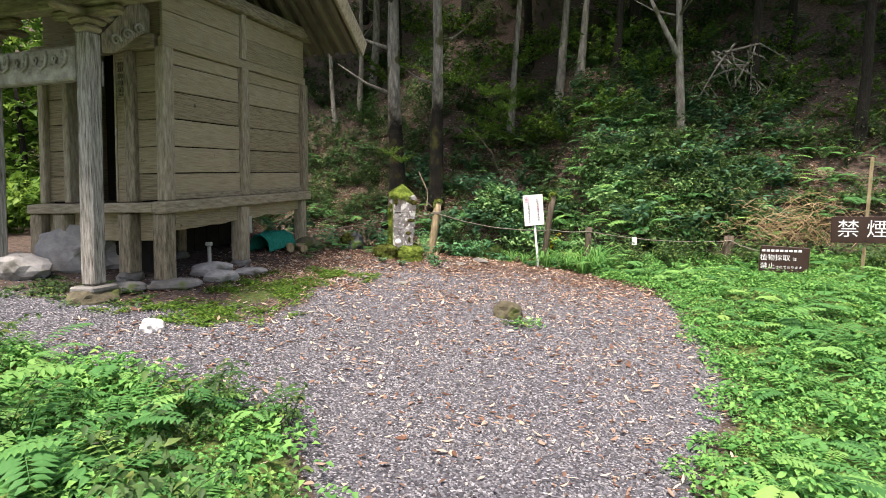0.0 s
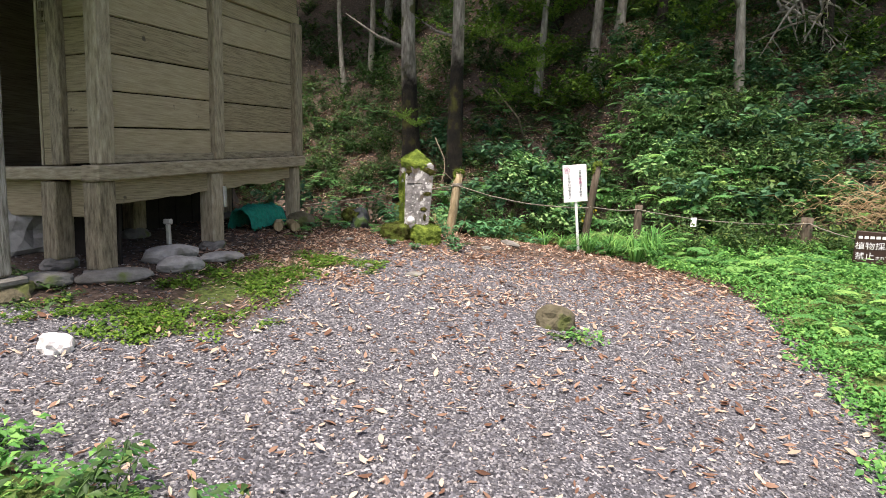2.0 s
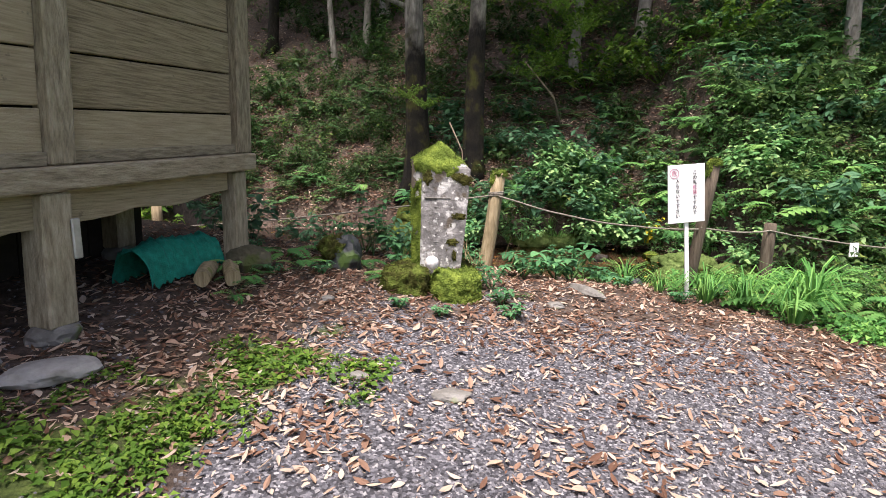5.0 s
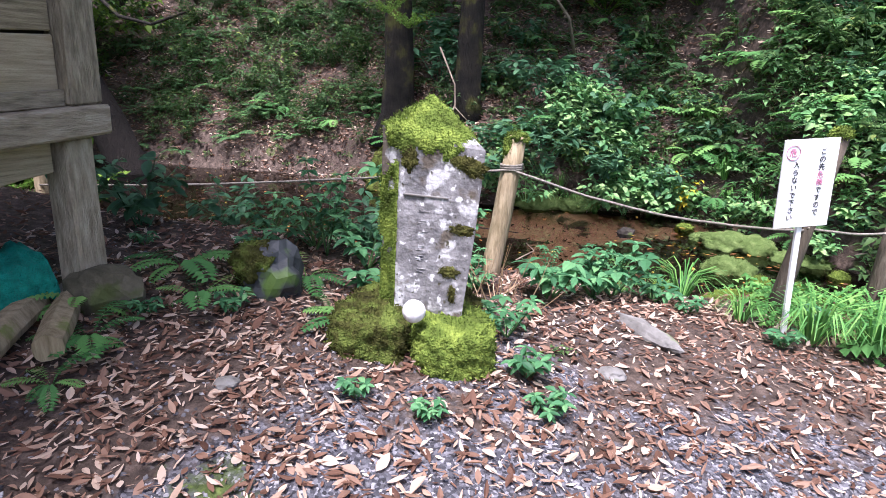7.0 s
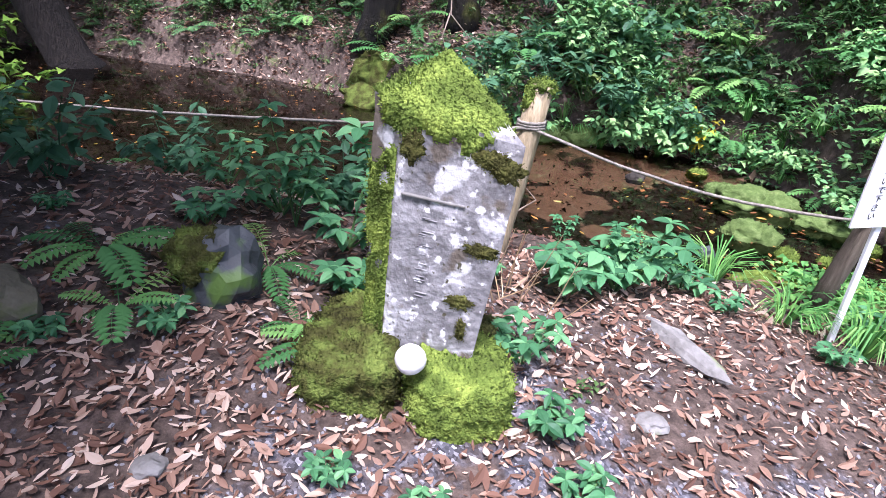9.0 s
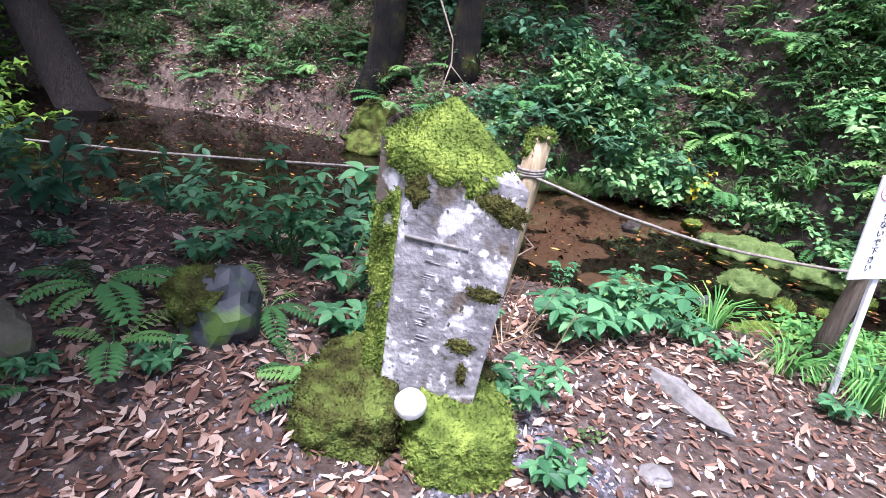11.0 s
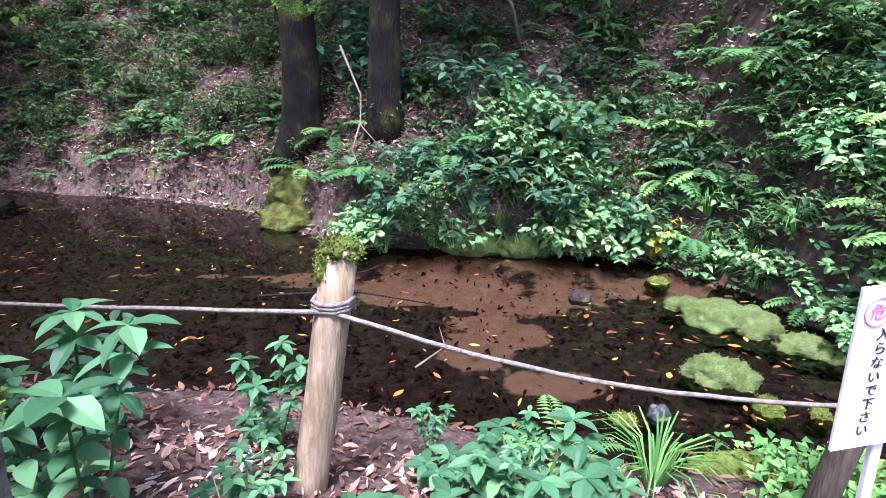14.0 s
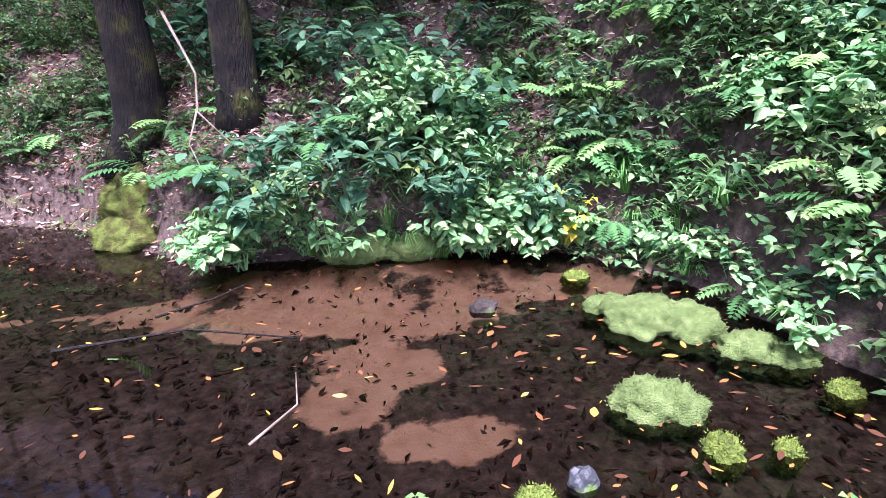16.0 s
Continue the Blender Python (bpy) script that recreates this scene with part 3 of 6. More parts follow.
# floor beams
sbox("floor_beam", -0.16, SL + 0.34, -0.07, 0.12, SILL0, SILL1 + 0.01, wood_old, 0.012)
sbox("floor_beam", -0.14, 0.12, 0.125, SW + 0.12, SILL0 + 0.01, SILL1 - 0.004, wood_old, 0.012)
sbox("floor_beam", -0.05, SL + 0.1, SW - 0.1, SW + 0.1, SILL0, SILL1 - 0.002)
sbox("floor_beam", SL - 0.1, SL + 0.1, 0.125, SW - 0.105, SILL0, SILL1 - 0.006)
# floor with its shade put into the colour
sbox("floor_board", 0.13, SL - 0.11, 0.13, SW - 0.11, 1.62, 1.70, shade_black)
# skirting boards under the beams, sagging
for x0, x1 in ((0.05, 1.20), (1.38, 2.70)):
    bm = box_bm(x0, x1, 0.02, 0.05, 1.42, SILL0 - 0.003, 0.004, 0.0, 8)
    for v in bm.verts:
        if v.co.z < 1.5:
            v.co.z += 0.05 * noise.noise((v.co.x * 3, 0.3, 1.0)) + (0.04 if x0 > 1 else 0.0) * (v.co.x - x0)
    part("skirt_board", bm, wood_board, shrine)
for y0, y1 in ((0.16, 0.43), (0.66, 1.38), (1.60, 1.76)):
    sbox("skirt_board", 0.0, 0.04, y0, y1, 1.30, SILL0 + 0.005, wood_board)
# supporting posts with their stones
for x, y in ((-0.05, 0.05), (1.27, 0.04), (2.81, 0.05), (-0.03, 0.545), (-0.03, 1.49), (-0.03, 1.85), (1.1, 1.74), (2.5, 1.74), (2.5, 0.9), (1.1, 0.9)):
    wx_, wy_ = (shrine.matrix_world @ Vector((x, y, 0))).xy
    g = ground_z(wx_, wy_)
    half = 0.085 if x < 2.6 else 0.072
    sbox("support_post", x - half, x + half, y - half, y + half, g + 0.07, SILL0 - 0.004, wood_old, 0.012)
    part("base_stone", rock_bm(0.14 + 0.03 * wob(x, y, 3), 0.13, 0.08, x + y * 3, 0.25, 3), stone_grey, shrine).matrix_local = pose(x, y, g + 0.02)
# wall pillars
for x0, x1 in ((-0.10, 0.05), (1.275, 1.415), (2.79, 2.95)):
    sbox("pillar", x0, x1, -0.03, 0.10, SILL1 + 0.012, HEAD0, wood_old, 0.012)
for y0, y1 in ((0.47, 0.60), (1.41, 1.50), (1.78, 1.87)):
    sbox("pillar", -0.03, 0.12, y0, y1, SILL1 + 0.002, HEAD0, wood_old, 0.012)
# wall boards with open joints
SEAMS = (1.75, 2.05, 2.35, 2.655, 2.96, 3.255, HEAD0)
for x0, x1 in ((0.053, 1.272), (1.418, 2.787)):
    for k in range(6):
        a, b_ = SEAMS[k] + 0.004 + 0.006 * wob(x0, k, 5.1), SEAMS[k + 1] - 0.008
        bm = box_bm(x0, x1, 0.035 + 0.006 * (k % 2), 0.075, a, b_, 0.006, 0.004, 4)
        part("wall_board", bm, wood_board, shrine)
    sbox("batten", x0, x1, 0.005, 0.034, SILL1 + 0.014, SILL1 + 0.085, wood_old, 0.004)
for k in range(6):
    for y0, y1 in ((0.103, 0.467), (1.503, 1.777)):
        sbox("wall_board", 0.035, 0.07, y0, y1, SEAMS[k] + 0.004, SEAMS[k + 1] - 0.006, wood_board, 0.005)
# near-black backing and inner wall: painted shade behind the joints and doorway
sbox("wall_backing", 0.06, SL + 0.30, 0.09, 0.12, SILL1, TOP, shade_black, 0)
sbox("wall_backing", 0.09, 0.118, 0.125, 0.60, SILL1, TOP, shade_black, 0)
sbox("wall_backing", 0.09, 0.118, 1.44, 1.80, SILL1, TOP, shade_black, 0)
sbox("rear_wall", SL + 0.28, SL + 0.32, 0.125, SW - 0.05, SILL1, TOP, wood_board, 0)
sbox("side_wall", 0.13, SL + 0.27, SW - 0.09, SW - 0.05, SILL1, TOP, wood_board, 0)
sbox("inner_wall", 0.80, 0.84, 0.13, SW - 0.1, SILL1, TOP, shade_black, 0)
# added near-black boards that stand in for the shade under the floor
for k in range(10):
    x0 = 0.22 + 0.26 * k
    sbox("foundation_board", x0, x0 + 0.252, 0.98, 1.01, 0.75, SILL0 - 0.004 - 0.03 * (k % 3), shade_black, 0.004, cuts=0)
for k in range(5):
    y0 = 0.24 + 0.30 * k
    sbox("foundation_board", 0.30, 0.33, y0, y0 + 0.29, 0.75, SILL0 - 0.06 - 0.04 * (k % 2), shade_black, 0.004, cuts=0)
# head beams and the panels over them
sbox("head_board", -0.06, SL + 0.34, 0.012, 0.085, HEAD0 + 0.002, HEAD1 - 0.05, wood_board, 0.008)
sbox("head_beam", -0.06, 0.10, 0.135, SW + 0.1, HEAD0 + 0.002, HEAD1 - 0.004, wood_old, 0.012)
for x0, x1 in ((-0.04, 1.297), (1.403, 2.93)):
    for k in range(2):
        sbox("upper_board", x0, x1, 0.03, 0.07, HEAD1 - 0.046 + k * 0.29, HEAD1 + 0.238 + k * 0.29, wood_board, 0.005)
sbox("strut", 1.30, 1.40, -0.012, 0.08, HEAD1 - 0.047, TOP, wood_old)
sbox("upper_board", 0.03, 0.07, 0.135, SW, HEAD1 + 0.002, TOP, wood_board)
sbox("eave_beam", -0.95, SL + 0.95, -0.06, 0.12, TOP + 0.002, TOP + 0.17, wood_old, 0.012)
sbox("eave_beam", -0.08, 0.10, 0.125, SW + 0.5, TOP + 0.002, TOP + 0.16, wood_old, 0.012)
sbox("eave_beam", SL - 0.12, SL + 0.06, 0.125, SW + 0.5, TOP + 0.002, TOP + 0.16, wood_old, 0.012)
# door leaf with a lattice, and the dark doorway
door = sbox("door_frame", 0.03, 0.06, 0.605, 0.63, SILL1 + 0.003, HEAD0 - 0.003, wood_old, 0.004)
sbox("stile", 0.03, 0.06, 0.762, 0.79, SILL1 + 0.003, HEAD0 - 0.003, wood_old, 0.004, door)
sbox("door_board", 0.04, 0.055, 0.632, 0.760, SILL1 + 0.003, 2.88, wood_board, 0.003, door)
sbox("rail", 0.035, 0.06, 0.632, 0.760, 2.882, 2.94, wood_old, 0.003, door)
sbox("rail", 0.035, 0.06, 0.632, 0.760, 3.32, HEAD0 - 0.003, wood_old, 0.003, door)
for k in range(4):
    sbox("lattice_bar", 0.038, 0.056, 0.645 + 0.031 * k, 0.657 + 0.031 * k, 2.942, 3.318, wood_old, 0.002, door, cuts=0)
for k in range(5):
    sbox("lattice_bar", 0.040, 0.054, 0.633, 0.759, 2.965 + 0.075 * k, 2.990 + 0.075 * k, wood_old, 0.002, door, cuts=0)
# the porch: post, bracket, carved beam and curved tie beam
PX, PY = -0.76, 0.26
pg = ground_z(*(shrine.matrix_world @ Vector((PX, PY, 0))).xy)
for py in (PY, 1.57):
    bm = box_bm(PX - 0.082, PX + 0.082, py - 0.082, py + 0.082, pg + 0.12, 3.42, 0.022, 0.012, 6)
    part("porch_post", bm, wood_pale, shrine, "silver-grey square porch post with a worn foot")
    sbox("post_base", PX - 0.15, PX + 0.15, py - 0.15, py + 0.15, pg + 0.06, pg + 0.118, stone_grey, 0.015)
    part("base_stone", rock_bm(0.25, 0.22, 0.15, 4.0 + py, 0.3, 3), stone_brown, shrine).matrix_local = pose(PX, py, pg - 0.02)
    for k, (hw, z0, z1) in enumerate(((0.10, 3.42, 3.49), (0.13, 3.49, 3.56))):
        sbox("bracket_block", PX - hw, PX + hw, py - hw, py + hw, z0 + 0.001, z1, wood_old, 0.03)
    sbox("bracket_arm", PX - 0.06, PX + 0.06, py - 0.42, py + 0.42, 3.562, 3.66, wood_old, 0.03)
    sbox("bracket_arm", PX - 0.40, PX + 0.40, py - 0.05, py + 0.05, 3.570, 3.65, wood_old, 0.03)
sbox("carved_beam", PX - 0.07, PX + 0.07, PY + 0.105, 1.465, 2.97, 3.30, wood_carved, 0.02)
for k in range(4):
    y0 = 0.44 + 0.25 * k
    pts = [(PX - 0.085, y0 + 0.13 * (u / 12) * 1.6 + 0.05 * math.cos(u * 0.9), 3.17 + 0.10 * math.sin(u * 0.9) * (1 - u / 16)) for u in range(13)]
    v, f = tube_data(pts, [0.022 * (1 - 0.04 * u) for u in range(13)], 6)
    link("carving", v, f, wood_carved, shrine)
bm = bmesh.new()
prof = [(PX + 0.10 + 0.62 * u / 10, 3.34 + 0.36 * smooth(0, 1, u / 10) + 0.06 * math.sin(u / 10 * math.pi)) for u in range(11)]
rows_ = []
for x, z in prof:
    h = 0.09 + 0.10 * math.sin((x - PX - 0.1) * 4.6)
    rows_.append([bm.verts.new((x, yy, zz)) for yy, zz in ((PY - 0.06, z - h), (PY + 0.06, z - h), (PY + 0.06, z + h), (PY - 0.06, z + h))])
for a, b_ in zip(rows_, rows_[1:]):
    for k in range(4):
        bm.faces.new((a[k], a[(k + 1) % 4], b_[(k + 1) % 4], b_[k]))
bm.faces.new(rows_[0][::-1]), bm.faces.new(rows_[-1])
bmesh.ops.recalc_face_normals(bm, faces=bm.faces)
part("curved_tie_beam", bm, wood_old, shrine, "curved tie beam with a carved scroll")
for k in range(3):
    pts = [(PX + 0.25 + 0.15 * k + 0.07 * math.cos(u * 0.8) * (1 - u / 14), PY - 0.075, 3.40 + 0.09 * k + 0.06 * math.sin(u * 0.8) * (1 - u / 14)) for u in range(11)]
    v, f = tube_data(pts, [0.018 - 0.001 * u for u in range(11)], 6)
    link("carving", v, f, wood_carved, shrine)
sbox("porch_beam", PX - 0.10, PX + 0.10, -0.75, SW + 0.7, 3.662, 3.85, wood_old, 0.015)
sbox("name_board", PX + 0.105, PX + 0.125, PY - 0.05, PY + 0.06, 2.92, 3.16, wood_carved, 0.005, label="pale wooden name board with faded writing")
# roof: two slopes on rafters
EAVES = ((-1.75, 3.62), (1.05, 5.45), (3.35, 3.90))
for (x0, z0), (x1, z1), n_ in ((EAVES[0], EAVES[1], 5), (EAVES[1], EAVES[2], 4)):
    bm = bmesh.new()
    for yy in (-0.80, SW + 0.8):
        for x, z in ((x0, z0), (x1, z1)):
            bm.verts.new((x, yy, z + 0.09)), bm.verts.new((x, yy, z + 0.22))
    bm.verts.ensure_lookup_table()
    q = bm.verts
    for f in ((0, 2, 6, 4), (1, 5, 7, 3), (0, 1, 3, 2), (4, 6, 7, 5), (0, 4, 5, 1), (2, 3, 7, 6)):
        bm.faces.new([q[i] for i in f])
    bmesh.ops.recalc_face_normals(bm, faces=bm.faces)
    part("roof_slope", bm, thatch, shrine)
    leng, ang = math.hypot(x1 - x0, z1 - z0), math.atan2(z1 - z0, x1 - x0)
    for k in range(17):
        y = -0.70 + k * (SW + 1.4) / 16
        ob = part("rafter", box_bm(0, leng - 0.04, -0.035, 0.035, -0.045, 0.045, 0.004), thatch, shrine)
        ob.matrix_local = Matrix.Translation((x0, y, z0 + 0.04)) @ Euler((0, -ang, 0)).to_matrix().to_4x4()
    ob = part("barge_board", box_bm(-0.05, leng, -0.025, 0.025, -0.14, 0.14, 0.008), wood_old, shrine)
    ob.matrix_local = Matrix.Translation((x0, -0.83, z0 + 0.09)) @ Euler((0, -ang, 0)).to_matrix().to_4x4()

# the old frame has racked a little: it leans and sinks at the front
for ob in shrine.children_recursive:
    chain, o = Matrix.Identity(4), ob
    while o != shrine:
        chain, o = o.matrix_basis @ chain, o.parent
    back = chain.inverted()
    for v in ob.data.vertices:
        p = chain @ v.co
        v.co = back @ Vector((p.x + 0.045 * (p.z - 1.5), p.y, p.z + (0.052 * (p.x - 0.9) if p.z > 1.25 else 0.0)))

# ---------------------------------------------------------------- stone stele on its mossy base
stele = root("stone_stele", -0.435, 8.81, 1.0, -17, "grey lichen-blotched stone stele with a mossy pointed top", "stone stele")
LEAN, DEEP = 0.07, 0.27
# height, outer left edge, left and right edge of the carved face
LEVELS = ((-0.10, -0.430, -0.325, -0.012), (0.20, -0.440, -0.330, 0.022), (0.42, -0.450, -0.335, 0.042), (0.60, -0.458, -0.338, 0.056), (0.75, -0.455, -0.340, 0.060))
bm = bmesh.new()
rings = []
for z, xo, xl, xr in LEVELS:
    ring = []
    k_ = 1.0 if z > 0.7 else 0.0
    corner = ((xl, 0.0, z + 0.02 * k_), (xr, 0.0, z - 0.03 * k_), (xr - 0.20, DEEP, z + 0.01 * k_), (xo + 0.05, DEEP, z + 0.05 * k_), (xo, 0.05, z + 0.05 * k_))
    for p, q in zip(corner, corner[1:] + corner[:1]):
        for k in range(4):
            c = Vector(p).lerp(Vector(q), k / 4)
            ring.append(bm.verts.new((c.x, c.y + LEAN * c.z, c.z)))
    rings.append(ring)
for a, b_ in zip(rings, rings[1:]):
    for k in range(20):
        bm.faces.new((a[k], a[(k + 1) % 20], b_[(k + 1) % 20], b_[k]))
bm.faces.new(rings[0][::-1])
apex = bm.verts.new((-0.245, 0.20, 0.935))
for k in range(20):
    bm.faces.new((rings[-1][k], rings[-1][(k + 1) % 20], apex))
bmesh.ops.subdivide_edges(bm, edges=bm.edges, cuts=2, use_grid_fill=True)
for v in bm.verts:
    v.co += 0.010 * noise.noise_vector(v.co * 4.0) + 0.005 * noise.noise_vector(v.co * 14)
cap = bm.copy()
part("stele_body", bm, stele_stone, stele)
# moss on the top and down the left side
def fuzz(name, points, parent, mat, seed, size=0.017):
    """Short upright moss blades that break the outline of a cushion."""
    rng = random.Random(seed)
    verts, faces = [], []
    for p, out in points:
        way = (out.normalized() + Vector([rng.uniform(-0.6, 0.6) for _ in range(3)]) + Vector((0, 0, 0.3))).normalized()
        side_ = way.cross(Vector((rng.uniform(-1, 1), rng.uniform(-1, 1), 0.3))).normalized() * size * 0.35
        p = p + Vector([rng.uniform(-0.008, 0.008) for _ in range(3)])
        o = len(verts)
        verts += [tuple(p - side_), tuple(p + side_), tuple(p + way * size * rng.uniform(0.6, 1.5))]
        faces.append((o, o + 1, o + 2))
    return tagged(link(name, verts, faces, mat, parent), kind="stuff")


def moss_sheet(name, spots, parent, mat, seed, blade=0.012, block=False, ragged=1.0):
    """Moss cushions; block gives them the squarish body of a stone underneath."""
    ch = []
    rng = random.Random(seed)
    for (x, y, z, rx, ry, rz) in spots:
        bm_ = bmesh.new()
        bmesh.ops.create_icosphere(bm_, subdivisions=5 if block else 4, radius=1.0)
        for v in bm_.verts:
            c = v.co.copy()
            if block:
                c *= (c.x ** 4 + c.y ** 4 + c.z ** 4) ** -0.25 * 0.97
            k = 1 + (0.12 if block else 0.28) * ragged * noise.noise(c * 2.1 + Vector((x * 9, y * 9, z * 9))) + (0.09 if block else 0.20) * ragged * noise.noise(c * 7 + Vector((seed, z, x))) + 0.10 * noise.noise(c * 17)
            v.co = Vector((x + c.x * rx * k, y + c.y * ry * k, z + c.z * rz * k))
        bm_.verts.ensure_lookup_table()
        ch.append(([tuple(v.co) for v in bm_.verts], [tuple(q.index for q in f.verts) for f in bm_.faces]))
        bm_.free()
    v, f = merge(ch)
    ob = link(name, v, f, mat, parent, True)
    pts = []
    for q, (x, y, z, rx, ry, rz) in zip(ch, spots):
        pts += [(Vector(p), Vector((p[0] - x, p[1] - y, p[2] - z))) for p in q[0]]
    fuzz("moss_fuzz", pts, ob, mat, seed, blade)
    return ob


bmesh.ops.subdivide_edges(cap, edges=cap.edges, cuts=3, use_grid_fill=True)


def mossy(c):
    """Moss covers the top, hangs in tatters over the front and runs down the shaded side."""
    n = 0.06 * noise.noise(c * 8) + 0.06 * noise.noise(c * 21)
    depth = c.y - LEAN * c.z
    if c.x < -0.345 and c.z < 0.60 + n:
        return n > -0.03
    if depth < 0.06 and c.z < 0.80:
        return c.z + 1.2 * n > 0.70 + 0.06 * smooth(-0.10, 0.05, c.x) + 0.10 * smooth(0.38, 0.45, -c.x)
    return c.z + 0.4 * n > 0.735 and not (c.x > -0.02 and n > 0.0)


bmesh.ops.delete(cap, geom=[f for f in cap.faces if not mossy(f.calc_center_median())], context="FACES")
cap.normal_update()
bmesh.ops.recalc_face_normals(cap, faces=cap.faces)
cap_points = []
for v in cap.verts:
    out = v.normal.copy()
    if out.z < 0 and v.co.z > 0.80:
        out = -out
    v.co += out * (0.002 if v.is_boundary else 0.009 + 0.010 * noise.noise(v.co * 12) + 0.007 * noise.noise(v.co * 40))
    cap_points.append((v.co.copy(), out + Vector((0, 0, -0.1))))
part("moss_cap", cap, moss, stele, "yellow-green moss cap", True)
fuzz("moss_fuzz", cap_points, stele, moss, 5, 0.011)
for k, (x, z, rx, rz) in enumerate(((0.015, 0.635, 0.045, 0.035), (-0.03, 0.66, 0.05, 0.03), (-0.03, 0.365, 0.048, 0.022), (-0.075, 0.165, 0.040, 0.025), (-0.055, 0.06, 0.015, 0.035), (-0.29, 0.66, 0.035, 0.05))):
    moss_sheet("side_moss", ((x, LEAN * z - 0.001, z, rx, 0.006, rz),), stele, moss_brown, 14 + k, 0.006, ragged=2.4)
part("panel_ledge", box_bm(-0.316, -0.095, LEAN * 0.50 - 0.007, LEAN * 0.50 + 0.01, 0.497, 0.505, 0.002, 0.003, 3), stone_grey, stele)
for k in range(6):
    for j in range(3):
        dx, dz, h = RNG.uniform(-0.012, 0.012), RNG.uniform(-0.018, 0.018), 0.43 - 0.055 * k
        part("carved_stroke", box_bm(-0.235 + dx, -0.205 + dx + 0.012 * (j % 2), LEAN * h - 0.002, LEAN * h + 0.006, h + dz, h + 0.003 + dz, 0.001), stele_stone, stele)
mound = root("mossy_base_stone", -0.67, 8.86, 0.70, 6, "low moss-covered base stones with fallen leaves", "base stone")
for spot, mat_ in (((-0.20, 0.0, 0.12, 0.19, 0.17, 0.16), moss_mixed), ((0.19, -0.06, 0.10, 0.19, 0.18, 0.165), moss), ((0.0, 0.22, 0.12, 0.34, 0.15, 0.17), moss_mixed)):
    moss_sheet("stone_lump", (spot,), mound, mat_, 3 + spot[0], 0.014, True)
egg = part("white_offering_stone", rock_bm(0.052, 0.05, 0.052, 5, 0.06, 3, 0.95), stone_white, None, soft=True)
egg.matrix_world = pose(-0.645, 8.68, 1.035)
tagged(egg, "smooth white rounded stone lying on moss", "stone")
wet = rock("mossy_dark_stone", -1.47, 9.22, (0.17, 0.16, 0.20), stone_dark, "dark wet stone with moss beside the stele", 8.0, 0.3)
moss_sheet("moss_cap", ((-0.07, -0.03, 0.10, 0.12, 0.13, 0.11),), wet, moss_mixed, 21, 0.014)
rock("flat_stone", 0.62, 9.45, (0.07, 0.26, 0.06), stone_grey, "narrow grey stone half buried in litter", 2.0, 0.1, 25)
rock("field_stone", 0.93, 6.40, (0.17, 0.15, 0.14), stone_brown, "brown mossy stone sunk in gravel", 6.0, 0.15)
rock("white_rock", -2.27, 4.80, (0.105, 0.075, 0.085), stone_white, "pale white angular rock on the ground", 9.0, 0.35, 15, 0.4)
rock("boulder", -4.12, 6.45, (0.50, 0.36, 0.36), stone_pale, "large pale grey boulder beside the shrine", 3.3, 0.25, 20, 0.35)
rock("flat_boulder", -4.36, 5.80, (0.34, 0.24, 0.20), stone_pale, "flat pale stone step before the shrine", 5.1, 0.3, 10)
for x, y, r, s in ((-2.66, 6.74, (0.25, 0.19, 0.10), 1), (-2.44, 6.50, (0.20, 0.13, 0.09), 2), (-2.28, 6.95, (0.22, 0.13, 0.06), 9), (-2.72, 6.02, (0.30, 0.13, 0.07), 3), (-3.1, 5.72, (0.20, 0.14, 0.07), 6)):
    rock("paving_stone", x, y, r, stone_pale if y > 6.4 else stone_grey, "flat grey stone along the shrine's foot", s, 0.5, 40, 0.2, group="stones along the shrine")
for x, y, r, s in ((-1.35, 8.35, (0.05, 0.04, 0.03), 1), (-0.4, 7.3, (0.10, 0.07, 0.03), 4), (-0.9, 7.35, (0.05, 0.04, 0.03), 5), (0.3, 8.9, (0.07, 0.05, 0.03), 7), (-1.9, 5.6, (0.06, 0.05, 0.03), 8)):
    rock("small_stone", x, y, r, stone_grey, "small grey stone on the gravel", s, 0.3)
# under the shrine: net, logs, tap, meter box
v, f = [], []
for j in range(14):
    for i in range(40):
        u, w = i / 39, j / 13
        a = math.pi * w
        v.append(tuple((shrine.matrix_world @ Vector((1.95 + 0.72 * u, 0.24 - 0.17 * math.cos(a), 0))).xy) + (0.96 + 0.06 * u + 0.27 * math.sin(a) * (0.9 + 0.1 * math.sin(u * 5)) + 0.04 * noise.noise((i * 0.5, j * 0.6, 0)) + 0.022 * noise.noise((i * 1.3, j * 1.7, 4.0)),))
for j in range(13):
    for i in range(39):
        f.append((j * 40 + i, j * 40 + i + 1, (j + 1) * 40 + i + 1, (j + 1) * 40 + i))
net = link("rolled_net", v, f, net_green, None, True)
tagged(net, "bundled green plastic net stored under the shrine", "net")
for k, (x, y, a) in enumerate(((-2.26, 8.42, 70), (-2.12, 8.50, 62))):
    vv, ff = tube_data([(0, -0.26, 0), (0, 0, 0.01), (0, 0.26, 0)], [0.055, 0.06, 0.055], 12, 0.15, k)
    lg = link("log", vv, ff, post_wood, None, False)
    lg.matrix_world = pose(x, y, ground_z(x, y) + 0.06, 0, 0, -a + 90)
    tagged(lg, "short barkless log lying by the shrine", "log", "logs by the shrine")
tap = root("garden_tap", -2.72, 6.80, ground_z(-2.72, 6.80) + 0.10, 0, "small grey metal stand tap on a flat stone", "tap")
part("tap_pipe", box_bm(-0.02, 0.02, -0.02, 0.02, 0, 0.22, 0.008), metal_grey, tap)
